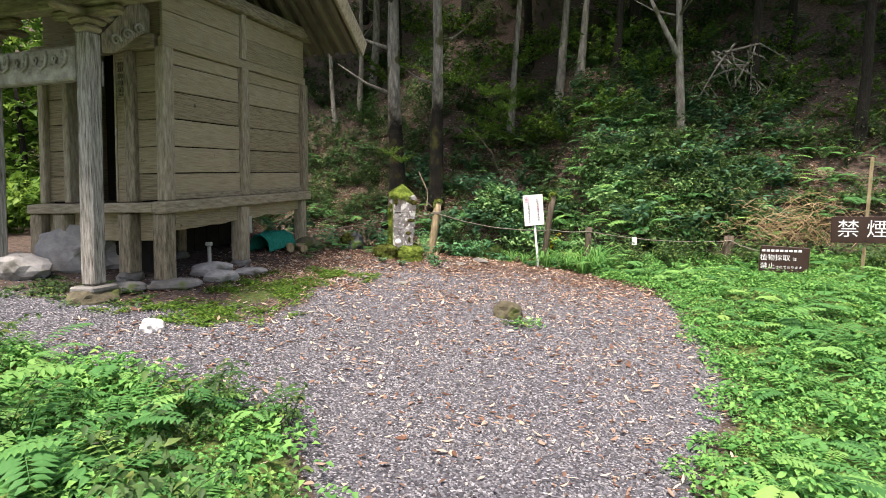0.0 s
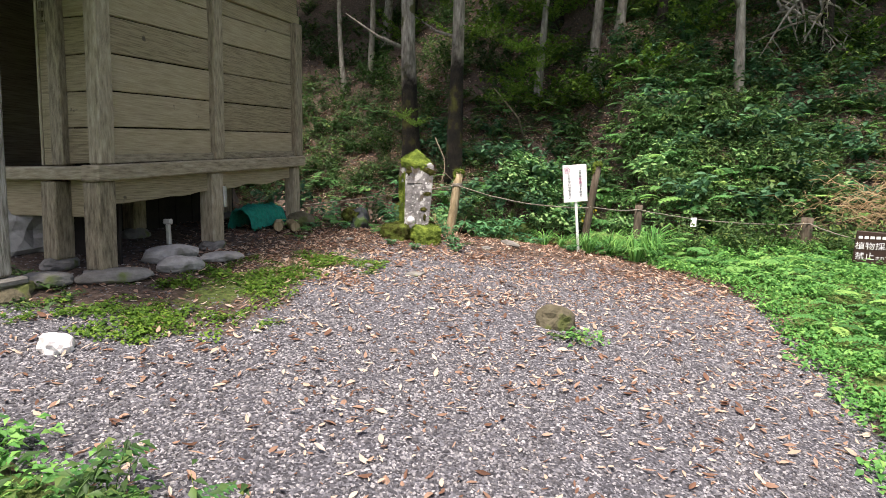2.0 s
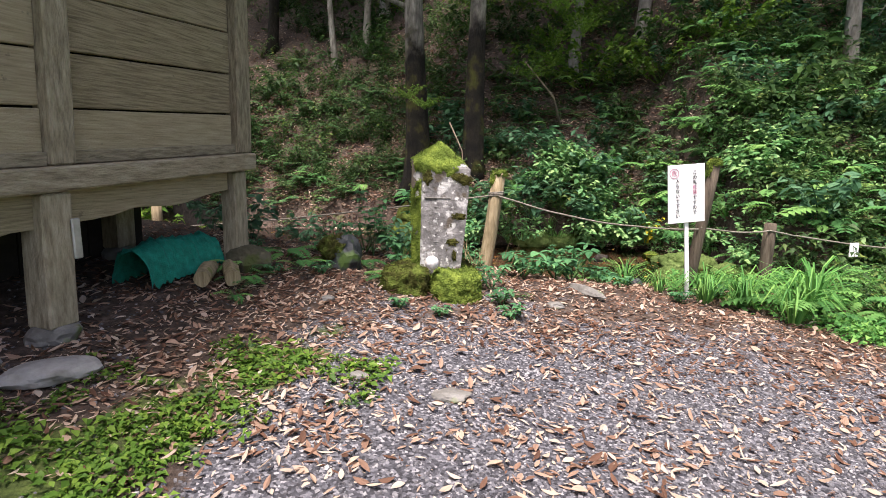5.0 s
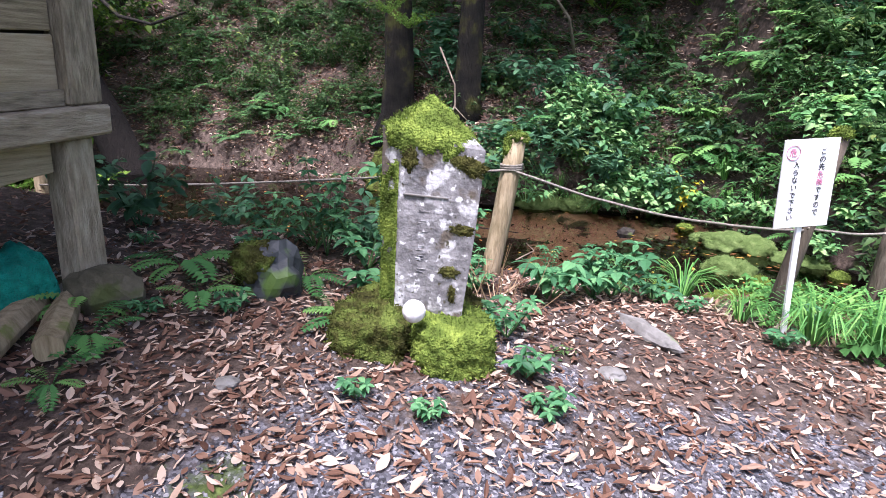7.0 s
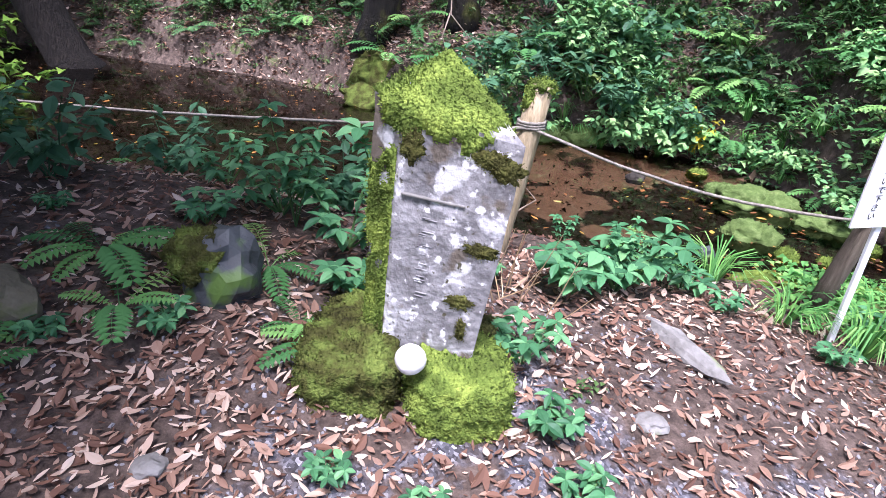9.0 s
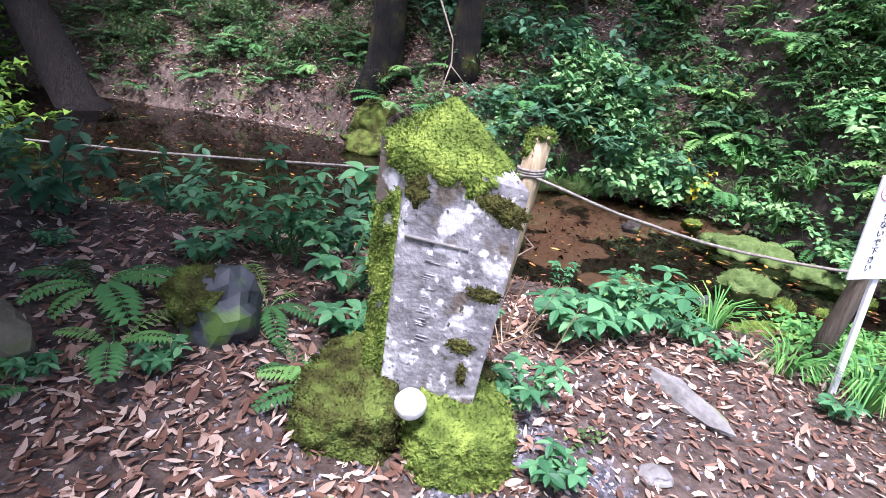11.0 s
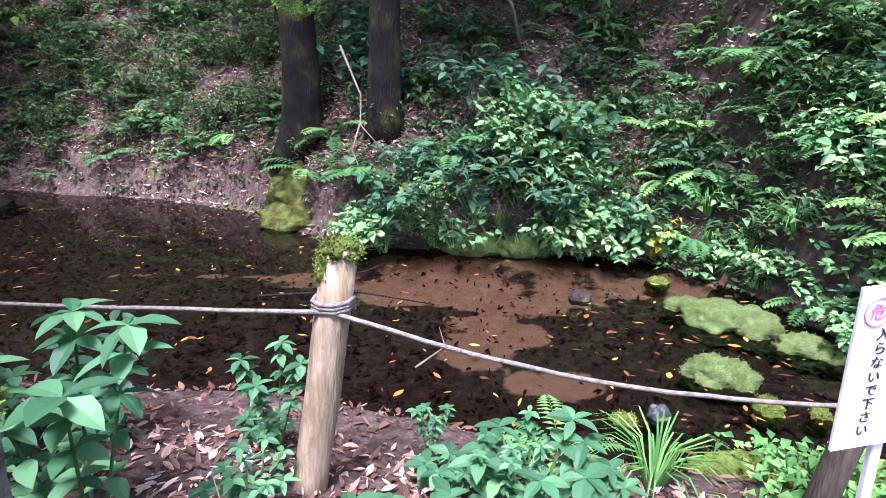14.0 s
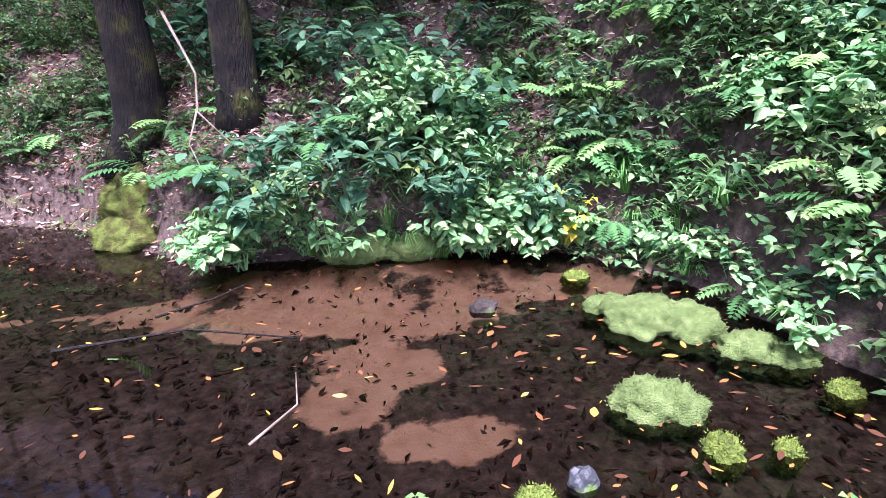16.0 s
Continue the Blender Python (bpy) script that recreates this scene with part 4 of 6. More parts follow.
part("tap_head", box_bm(-0.04, 0.04, -0.025, 0.025, 0.22, 0.27, 0.01), metal_grey, tap)
meter = part("meter_box", box_bm(1.325, 1.375, -0.066, -0.048, 1.27, 1.49, 0.006), metal_grey, None, soft=False)
meter.matrix_world = shrine.matrix_world.copy()
tagged(meter, "small grey metal plate fixed to a shrine post", "plate")

# ---------------------------------------------------------------- fence posts and ropes
def round_post(x, y, base, top, lean, r, label, cap, mat=post_wood):
    """A round post whose head stands at (x + lean) over its foot."""
    ob = root("fence_post", x, y, base, 0, label, "fence post", "posts of the rope fence")
    pts = [(lean[0] * u, lean[1] * u, -0.1 + (top - base + 0.1) * u) for u in (0, 0.25, 0.5, 0.75, 1.0)]
    vv, ff = tube_data(pts, [r * k for k in (1.08, 1.0, 0.98, 0.97, 0.93)], 12, 0.12, x * 3)
    link("post_shaft", vv, ff, mat, ob, True)
    if cap:
        moss_sheet("moss_cap", ((lean[0], lean[1], top - base - 0.01, r * 1.05, r * 1.05, 0.045),), ob, moss, x * 7)
        moss_sheet("side_moss", ((lean[0] * 0.93 - r * 0.55, lean[1] * 0.93, top - base - 0.08, r * 0.55, r * 0.8, 0.10),), ob, moss, x * 5)
    return ob


round_post(-0.29, 10.12, 0.62, 1.655, (0.165, 0.14), 0.068, "pale leaning round post capped with green moss", True)
round_post(1.73, 10.22, 0.45, 1.76, (0.20, -0.02), 0.055, "dark brown fence post with a mossy head", True, post_dark)
round_post(2.58, 10.46, 0.35, 1.15, (0.03, 0.0), 0.06, "short weathered brown fence post", False, post_dark)
round_post(5.20, 10.75, 0.30, 0.95, (0.02, 0.0), 0.09, "short broken brown fence post", False, post_dark)
round_post(-4.6, 11.6, 0.5, 1.3, (0.0, 0.0), 0.07, "dark round fence post behind the shrine", False)


def rope(a, b_, sag, label, r=0.009):
    pts = []
    for k in range(25):
        u = k / 24
        p = Vector(a).lerp(Vector(b_), u)
        p.z -= sag * 4 * u * (1 - u)
        pts.append(p + 0.006 * noise.noise_vector(p * 6))
    vv, ff = tube_data(pts, [r] * 25, 6)
    ob = link("rope", vv, ff, rope_mat, None, True)
    return tagged(ob, label, "rope", "ropes of the fence")


rope((-4.6, 11.55, 0.92), (-0.19, 10.17, 1.445), 0.04, "grey twisted rope strung behind the stele")
rope((-0.14, 10.17, 1.44), (1.80, 10.16, 1.12), 0.09, "grey twisted rope sagging between fence posts")
rope((1.82, 10.16, 1.14), (2.58, 10.40, 1.08), 0.03, "grey twisted rope sagging between fence posts")
rope((2.58, 10.40, 1.08), (5.22, 10.66, 0.86), 0.08, "grey twisted rope sagging between fence posts")
rope((5.22, 10.66, 0.86), (5.6, 9.5, 0.70), 0.05, "grey twisted rope running down to the low sign")
for k in range(3):
    vv, ff = tube_data([(-0.155 + 0.075 * math.cos(a * 0.7), 10.235 + 0.075 * math.sin(a * 0.7), 1.43 + 0.014 * k + 0.002 * a) for a in range(10)], [0.009] * 10, 6)
    kn = link("rope_knot", vv, ff, rope_mat, None, True)
    tagged(kn, "rope wound round the mossy fence post", "rope", "ropes of the fence")
tag = part("rope_tag", box_bm(-0.045, 0.045, -0.008, 0.008, -0.11, 0.03, 0.003), paint_white, None)
tag.matrix_world = pose(3.42, 10.44, 0.93, 0, 0, 8)
tagged(tag, "small white tag hanging from the rope", "tag")


# ---------------------------------------------------------------- signs with their writing
def lettering(text, size, x, z, parent, mat, y=-0.02, name="lettering"):
    cu = bpy.data.curves.new(name, "FONT")
    cu.body, cu.size, cu.align_x, cu.align_y, cu.extrude = text, size, "CENTER", "CENTER", 0.001
    cu.materials.append(mat)
    ob = new(name, cu)
    ob.parent = parent
    ob.matrix_local = pose(x, y, z, 90, 0, 0)
    return ob


sign = root("warning_sign", 1.625, 9.84, 0.50, 10, "white warning board with handwritten black text on a stake", "sign")
stake = part("stake", box_bm(-0.018, 0.018, -0.010, 0.012, -0.1, 1.2, 0.003), paint_white, sign, "white-painted wooden stake")
stake.matrix_local = pose(0, 0, 0, 0, -4.5, 0)
board = part("board", box_bm(-0.172, 0.172, -0.012, 0.0, -0.262, 0.262, 0.002), paint_white, sign)
board.matrix_local = pose(-0.085, -0.014, 0.985, 0, -4.0, 0)
for k, ch_ in enumerate("入らないで下さい"):
    lettering(ch_, 0.042, -0.085, 0.115 - 0.045 * k, board, ink_black, -0.0145)
lettering("危", 0.05, -0.115, 0.185, board, ink_red, -0.0145)
vv, ff = tube_data([(-0.115 + 0.042 * math.cos(a * math.pi / 10), -0.0145, 0.187 + 0.042 * math.sin(a * math.pi / 10)) for a in range(21)], [0.002] * 21, 4)
link("red_ring", vv, ff, ink_red, board)
for k, ch_ in enumerate("この先危険ですので"):
    lettering(ch_, 0.042, 0.075, 0.185 - 0.045 * k, board, ink_red if ch_ in "危険" else ink_black, -0.0145)

low = root("low_sign", 5.45, 9.35, 0.20, -28, "low dark brown board with white text in greenery", "sign")
part("board", box_bm(-0.34, 0.34, -0.015, 0.015, 0.24, 0.66, 0.006), paint_brown, low).matrix_local = pose(0, 0, 0, 0, 3, 0)
for x in (-0.25, 0.25):
    part("stake", box_bm(x - 0.02, x + 0.02, 0.016, 0.045, -0.1, 0.6, 0.004), post_wood, low)
lettering("植物採取", 0.105, -0.10, 0.475, low, ink_white, -0.019)
lettering("は", 0.06, 0.17, 0.46, low, ink_white, -0.019)
lettering("禁止", 0.105, -0.20, 0.34, low, ink_white, -0.019)
lettering("されております", 0.052, 0.09, 0.325, low, ink_white, -0.019)
for k in range(9):
    part("small_print", box_bm(-0.28 + 0.062 * k, -0.235 + 0.062 * k, -0.018, -0.0155, 0.575, 0.61, 0), ink_white, low)

smoke = root("no_smoking_sign", 6.70, 9.40, 0.05, -32, "dark brown no smoking board on a tall stake", "sign")
part("stake", box_bm(-0.025, 0.025, 0.012, 0.05, -0.1, 2.20, 0.004), post_wood, smoke).matrix_local = pose(0, 0, 0, 0, 2, 0)
part("board", box_bm(-0.42, 0.42, -0.012, 0.010, 0.85, 1.27, 0.005), paint_brown, smoke)
lettering("禁", 0.30, -0.19, 1.06, smoke, ink_white, -0.016)
lettering("煙", 0.30, 0.19, 1.06, smoke, ink_white, -0.016)

# ---------------------------------------------------------------- moss stones in the stream
def stream_stone(x, y, spots, label, mat, seed):
    ob = root("moss_stone", x, y, WATER - 0.06, 0, label, "mossy stone", "stones in the stream")
    for k, spot in enumerate(spots):
        moss_sheet("moss_lump", (spot,), ob, mat, seed + k)


stream_stone(2.45, 12.45, ((-0.15, 0.35, 0.06, 0.17, 0.13, 0.09), (0.0, 0.10, 0.08, 0.26, 0.24, 0.15), (0.22, -0.05, 0.07, 0.22, 0.18, 0.14), (0.45, -0.35, 0.05, 0.2, 0.16, 0.11), (0.62, -0.48, 0.04, 0.16, 0.13, 0.10)),
             "long mound of pale green moss on stones", moss_pale, 2)
stream_stone(2.06, 11.68, ((0.0, 0.0, 0.06, 0.20, 0.15, 0.13), (0.12, -0.06, 0.05, 0.14, 0.12, 0.12)), "rounded stone covered in pale green moss", moss_pale, 5)
stream_stone(2.21, 11.30, ((0.0, 0.0, 0.04, 0.085, 0.085, 0.10),), "small rounded stone covered in green moss", moss, 6)
stream_stone(2.50, 11.26, ((0.0, 0.0, 0.03, 0.06, 0.06, 0.08),), "small rounded stone covered in green moss", moss, 7)
stream_stone(1.30, 11.16, ((0.0, 0.0, 0.03, 0.09, 0.07, 0.07),), "small rounded stone covered in green moss", moss, 8)
stream_stone(3.10, 11.62, ((0.0, 0.0, 0.03, 0.09, 0.08, 0.09),), "small stone covered in dull moss at the bank", moss, 9)
stream_stone(2.28, 13.40, ((0.0, 0.0, 0.03, 0.11, 0.09, 0.07),), "low stone with thin moss in the stream", moss, 10)
stream_stone(2.0, 10.55, ((-0.3, 0.1, 0.10, 0.25, 0.14, 0.12), (0.05, 0.0, 0.12, 0.30, 0.14, 0.12), (0.40, -0.02, 0.10, 0.26, 0.14, 0.14)), "mossy log of earth along the bank edge", moss, 11)
rock("dark_stone", 1.44, 12.95, (0.10, 0.08, 0.08), stone_brown_dark, "dark wet rounded stone in the stream", 4.0, 0.4, z=WATER - 0.03)
rock("dark_stone", 1.52, 11.22, (0.07, 0.06, 0.07), stone_dark, "dark wet rounded stone in the stream", 7.0, 0.4, z=WATER - 0.03)

for x, y, z, r in ((0.55, 14.12, 0.42, (0.34, 0.12, 0.15)), (1.05, 14.08, 0.42, (0.28, 0.11, 0.13))):
    edge_ = root("bank_moss", x, y, z, 0, "bright green moss cushion at the water's edge", "moss", "moss along the bank")
    moss_sheet("moss_cushion", ((0, 0, 0, *r),), edge_, moss_pale, 31 + x)
rock("post_stone", -2.12, 8.80, (0.17, 0.13, 0.14), stone_brown, "brown stone at the shrine's rear post", 12.0, 0.35, 10)

# ---------------------------------------------------------------- trees
def trunk_path(x, y, z, high, lean, bend, rng):
    pts = []
    for k in range(9):
        u = k / 8
        pts.append(Vector((x + lean[0] * high * u + bend * math.sin(u * 3.1) + 0.10 * noise.noise((x, u * 3, 1.0)), y + lean[1] * high * u + 0.10 * noise.noise((y, u * 3, 4.0)), z - 0.3 + (high + 0.3) * u)))
    return pts


CROWNS = []
for k in range(4):
    rng = random.Random(40 + k)
    ch = []
    hubs = [(rng.uniform(-1.8, 1.8), rng.uniform(-1.8, 1.8), rng.uniform(-1.5, 2.2)) for _ in range(44)]
    for hx, hy, hz in hubs:
        for j in range(24):
            a, r = rng.uniform(0, 6.3), 0.75 * math.sqrt(rng.random())
            s = rng.uniform(0.7, 1.3)
            put_leaf(ch, (hx + r * math.cos(a), hy + r * math.sin(a), hz + rng.uniform(-0.14, 0.14) - 0.15 * r), rng.uniform(0, 6.3), rng.uniform(-0.5, 0.4), rng.uniform(-0.4, 0.4), 0.15 * s, 0.23 * s)
    CROWNS.append(mesh_of("crown", ch, leaf_canopy))


def tree(x, y, r, high, lean=(0, 0), bend=0.0, mat=bark, label="dark-barked forest tree with a mossy foot", sides=14, limbs=5, crown=True, z=None, fork=None, flare=1.7):
    rng = random.Random(int(x * 100 + y * 31))
    z = ground_z(x, y) if z is None else z
    ob = root("tree", x, y, z, 0, label, "tree")
    pts = [p - Vector((x, y, z)) for p in trunk_path(x, y, z, high, lean, bend, rng)]
    rad = [r * (flare if k == 0 else 1.16 if k == 1 else 1.0) * (1 - 0.6 * k / 8) for k in range(9)]
    pts.insert(1, pts[0].lerp(pts[1], 0.42))
    rad.insert(1, r * 1.2)
    chunks = [tube_data(pts, rad, sides, 0.22, x)]
    for k in range(limbs):
        u = rng.uniform(0.45, 0.95)
        p = pts[min(9, int(u * 9))]
        a = rng.uniform(0, 6.3)
        e = p + Vector((math.cos(a), math.sin(a), 0.5)) * rng.uniform(0.8, 1.8)
        chunks.append(tube_data([p, p.lerp(e, 0.5) + Vector((0, 0, -0.1)), e], [r * 0.28, r * 0.18, r * 0.05], 6))
    if fork:
        p = pts[fork[0]]
        chunks.append(tube_data([p, p + Vector((fork[1] * 0.4, 0, fork[2] * 0.35)), p + Vector((fork[1], 0.2, fork[2]))], [r * 0.8, r * 0.65, r * 0.4], 8, 0.2, x))
    v, f = merge(chunks)
    link("trunk", v, f, mat, ob, True)
    if crown:
        for k in range(2):
            c = new("crown", CROWNS[rng.randrange(4)])
            c.parent = ob
            top = pts[-1]
            c.matrix_local = pose(top.x + rng.uniform(-1, 1), top.y + rng.uniform(-1, 1), top.z + 0.9 - 1.3 * k, 0, 0, rng.uniform(0, 360)) @ Matrix.Diagonal((1.2, 1.2, 0.9, 1)) if high > 7 else pose(top.x, top.y, top.z + 0.6 - 1.6 * k, 0, 0, rng.uniform(0, 360))
    return ob


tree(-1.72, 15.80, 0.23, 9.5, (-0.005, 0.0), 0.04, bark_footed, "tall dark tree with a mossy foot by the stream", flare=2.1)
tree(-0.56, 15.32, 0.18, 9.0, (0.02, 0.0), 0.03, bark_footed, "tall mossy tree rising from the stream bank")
tree(-6.15, 15.75, 0.26, 9.5, (-0.42, 0.0), 0.0, bark_dark, "dark tree leaning away from the stream", flare=2.3)
tree(-3.75, 23.6, 0.16, 9.0, (0.0, 0.0), 0.25, bark_pale, "slender pale tree on the slope")
tree(-3.95, 21.5, 0.10, 8.5, (-0.01, 0.0), 0.25, bark_pale, "slender pale tree on the slope")
tree(-4.7, 21.2, 0.09, 8.5, (0.0, 0.0), -0.2, bark_pale, "slender pale tree on the slope")
tree(-2.9, 24.5, 0.16, 9.0, (-0.05, 0.0), 0.3, bark, "slender leaning tree on the slope")
tree(1.59, 17.8, 0.10, 9.0, (0.04, 0.0), 0.1, bark_pale, "slender pale tree on the slope")
tree(3.05, 18.0, 0.13, 9.0, (0.04, 0.0), 0.15, bark_pale, "pale curved tree on the slope")
tree(3.62, 17.2, 0.10, 9.0, (0.05, 0.0), 0.05, bark_pale, "pale slim tree on the slope")
tree(5.75, 19.4, 0.17, 9.0, (0.02, 0.0), 0.0, bark, "dark tree high on the slope")
tree(5.65, 14.7, 0.10, 8.0, (-0.02, 0.0), 0.05, bark_pale, "pale forked tree on the slope", fork=(3, -0.7, 1.6))
tree(8.6, 22.0, 0.2, 9.0, (0.02, 0.0), 0.0, bark, "dark tree high on the slope")
tree(11.5, 20.0, 0.2, 9.0, (0.0, 0.0), 0.0, bark, "dark tree high on the slope")
tree(0.2, 25.0, 0.2, 10.0, (0.0, 0.0), 0.0, bark, "dark tree high on the slope")
tree(-9.5, 21.0, 0.2, 10.0, (0.02, 0.0), 0.0, bark, "dark tree high on the slope")
tree(-11.5, 12.0, 0.16, 8.0, (0.02, 0.0), 0.0, bark, "dark tree behind the shrine")
tree(13.0, 13.0, 0.2, 9.0, (0.0, 0.0), 0.0, bark, "dark tree beside the clearing")
rm = root("root_mound", -1.60, 15.22, 0.62, 0, "moss-grown root mound at a tree's foot by the stream", "root")
moss_sheet("mound_moss", ((0, 0.1, 0.0, 0.42, 0.34, 0.42), (0.10, -0.12, -0.22, 0.60, 0.28, 0.28)), rm, moss_mixed, 2)
for x, y, h in ((-10, 14, 4.0), (-12, 16.5, 4.5), (-13.5, 14, 4.0), (-11, 18, 4.0), (-9.2, 17, 3.5), (-15, 18, 5.0), (-14.5, 21, 5.0), (-9.5, 12.0, 3.5)):
    tree(x, y, 0.10, h, (0, 0), 0.1, bark, "leafy young tree in the light beyond the shrine", 8, 3)
# trees added so that their crowns shade the right of the slope
for x, y in ((7.6, 15.2), (9.5, 17.0), (11.5, 15.5), (9.0, 13.2), (12.0, 12.5), (4.6, 17.0), (7.0, 18.5)):
    tree(x, y, 0.12, 7.5, (0.02, 0), 0.1, bark, "slim dark tree added to shade the slope with its crown", 10, 4)
for k in range(44):
    x, y = RNG.uniform(-18, 22), RNG.uniform(20.5, 46)
    tree(x, y, RNG.uniform(0.12, 0.22), RNG.uniform(8, 11), (RNG.uniform(-0.05, 0.05), 0), 0.1, RNG.choice((bark, bark, bark_pale)), "far tree high on the wooded slope", 8, 3)

# bare fallen branches on the slope
ch = []
rng = random.Random(8)
for k in range(16):
    a = Vector((rng.uniform(-0.3, 0.9), rng.uniform(-0.3, 0.3), rng.uniform(0.2, 0.8)))
    b_ = Vector((-1.0 + 2.6 * rng.random(), rng.uniform(-0.5, 0.2), rng.uniform(-0.9, 0.3)))
    m_ = a.lerp(b_, 0.5) + Vector((0, -0.1, rng.uniform(0.0, 0.35)))
    ch.append(tube_data([a, m_, b_], [0.035, 0.024, 0.008], 5))
    for j in range(3):
        u = rng.uniform(0.4, 0.9)
        p = m_.lerp(b_, u)
        ch.append(tube_data([p, p + Vector((rng.uniform(-0.3, 0.3), -0.1, rng.uniform(-0.4, 0.1)))], [0.012, 0.004], 4))
v, f = merge(ch)
pile = link("dead_brush", v, f, bark_pale)
pile.matrix_world = pose(6.95, 15.3, ground_z(6.95, 15.3) + 0.7)
tagged(pile, "tangle of pale bare fallen branches on the slope", "brushwood", kind="stuff")
# dead straw heap and a hollow trunk by the signs
ch = []
for k in range(420):
    p = Vector((rng.gauss(0, 0.55), rng.gauss(0, 0.25), abs(rng.gauss(0.35, 0.25))))
    a = rng.uniform(0, 6.3)
    e = p + Vector((math.cos(a) * 0.35, math.sin(a) * 0.2, rng.uniform(-0.3, 0.15)))
    ch.append(tube_data([p, p.lerp(e, 0.5) + Vector((0, 0, 0.06)), e], [0.006, 0.005, 0.003], 3))
v, f = merge(ch)
heap = link("straw_heap", v, f, straw)
heap.matrix_world = pose(6.5, 10.9, ground_z(6.5, 10.9) + 0.25)
tagged(heap, "heap of reddish dead stalks behind the signs", "dead stalks", kind="stuff")
# long twig hanging over the stream bank, and a low dark limb at the left
for name, pts, r, lab in (
        ("hanging_twig", ((-0.95, 14.75, 2.45), (-0.72, 14.6, 1.95), (-0.70, 14.4, 1.65), (-0.35, 14.2, 1.32)), 0.014, "thin bare twig hanging over the bank"),
        ("hanging_twig", ((-0.70, 14.45, 1.7), (-0.78, 14.3, 1.4), (-0.62, 14.1, 1.1)), 0.010, "thin bare twig hanging over the bank"),
        ("bare_limb", ((-6.6, 15.4, 3.4), (-5.6, 14.8, 2.75), (-4.9, 14.4, 2.62), (-4.2, 14.0, 2.75)), 0.035, "dark bare limb arching over the stream"),
        ("fallen_stick", ((2.6, 14.35, 1.25), (3.3, 14.2, 1.35), (4.0, 14.1, 1.3)), 0.03, "dead stick caught in the undergrowth"),
        ("fallen_stick", ((1.2, 16.3, 2.4), (1.0, 16.0, 3.0), (0.4, 15.9, 3.7)), 0.03, "dead stick caught in the undergrowth"),
        ("sunken_stick", ((-1.4, 12.85, 0.33), (-0.6, 13.0, 0.335), (0.15, 12.75, 0.33)), 0.012, "dark stick lying in the stream"),
        ("sunken_stick", ((-0.9, 13.25, 0.33), (-0.55, 13.5, 0.335), (-0.35, 13.75, 0.34)), 0.010, "dark stick lying in the stream"),
        ("sunken_stick", ((0.05, 11.7, 0.33), (0.25, 11.95, 0.36), (0.2, 12.3, 0.34)), 0.008, "pale twig lying in the stream")):
    v, f = tube_data(pts, [r * (1 - 0.6 * k / (len(pts) - 1)) for k in range(len(pts))], 6, 0.2, pts[0][0])
    tagged(link(name, v, f, bark if "dark" in lab else twig, None, True), lab, "branch")

# ---------------------------------------------------------------- plants
FERN = [fern_mesh(60 + k, 0.5, 8 + k % 3) for k in range(4)]
SHRUB = [shrub_mesh(70 + k, leaf_green) for k in range(3)]
COOL = [shrub_mesh(80 + k, leaf_cool, 0.55, 0.5, 9, 12, (0.07, 0.14), put_full) for k in range(3)]
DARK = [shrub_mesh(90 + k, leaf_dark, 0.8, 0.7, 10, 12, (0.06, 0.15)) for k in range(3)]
SPRAY = [shrub_mesh(100 + k, leaf_canopy, 0.7, 1.3, 16, 26, (0.08, 0.12)) for k in range(3)]
BRIGHT = [cover_mesh(110 + k, leaf_bright, 70, 0.20, 0.14, (0.030, 0.046)) for k in range(4)]
WEED = [cover_mesh(120 + k, leaf_green, 26, 0.11, 0.07, (0.028, 0.045)) for k in range(3)]
LUSH = [shrub_mesh(85 + k, leaf_lush, 0.55, 0.42, 10, 13, (0.065, 0.115), put_full) for k in range(4)]
YELLOW = [shrub_mesh(150, leaf_yellow, 0.5, 0.25, 5, 6, (0.07, 0.09))]
GRASS = [grass_mesh(160 + k, leaf_bright, 55, 0.5) for k in range(2)]

LAB = {
    "lush": ("lush light green leafy bush hanging over the stream", "shrub"),
    "tall": ("upright plant with whorls of long green leaves", "plant"),
    "fern": ("green fern with arching feathery fronds", "fern"),
    "shrub": ("leafy green undergrowth shrub on the slope", "shrub"),
    "cool": ("blue-green broad-leaved shrub by the stream", "shrub"),
    "dark": ("evergreen shrub on the slope with shade in its leaf colour", "shrub"),
    "spray": ("light green maple spray spreading under the trees", "sapling"),
    "bright": ("bright green low ground plant beside the gravel", "ground plant"),
    "weed": ("small green weed growing in the gravel", "weed"),
    "rose": ("small blue-green leafy plant by the stone", "plant"),
    "bigleaf": ("broad-leaved green plant near the water", "plant"),
    "yellow": ("yellowing small shrub on the stream bank", "shrub"),
    "grass": ("clump of long arching green grass", "grass clump"),
}
SETS = {"lush": LUSH, "fern": FERN, "shrub": SHRUB, "cool": COOL, "dark": DARK, "spray": SPRAY, "bright": BRIGHT, "weed": WEED, "yellow": YELLOW, "grass": GRASS}
NAMES = {"lush": "bank_bush", "tall": "tall_plant", "fern": "fern", "shrub": "shrub", "cool": "shrub", "dark": "shrub", "spray": "sapling_spray", "bright": "ground_plant", "weed": "weed", "rose": "leafy_plant", "bigleaf": "broadleaf_plant",
         "yellow": "yellow_shrub", "grass": "grass_clump"}


LEAF_BLADES = [mesh_of("leaf", [full_leaf(0.44 + 0.07 * k, 1.0, 0.3, 0.3)], leaf_single) for k in range(3)]
FROND_BLADES = []
for k in range(4):
    ch = []
    frond_chunks(ch, 0.5 * (0.8 + 0.1 * k), 0.0, 0.75 + 0.12 * k, random.Random(200 + k))
    FROND_BLADES.append(mesh_of("frond", ch, fern_single))


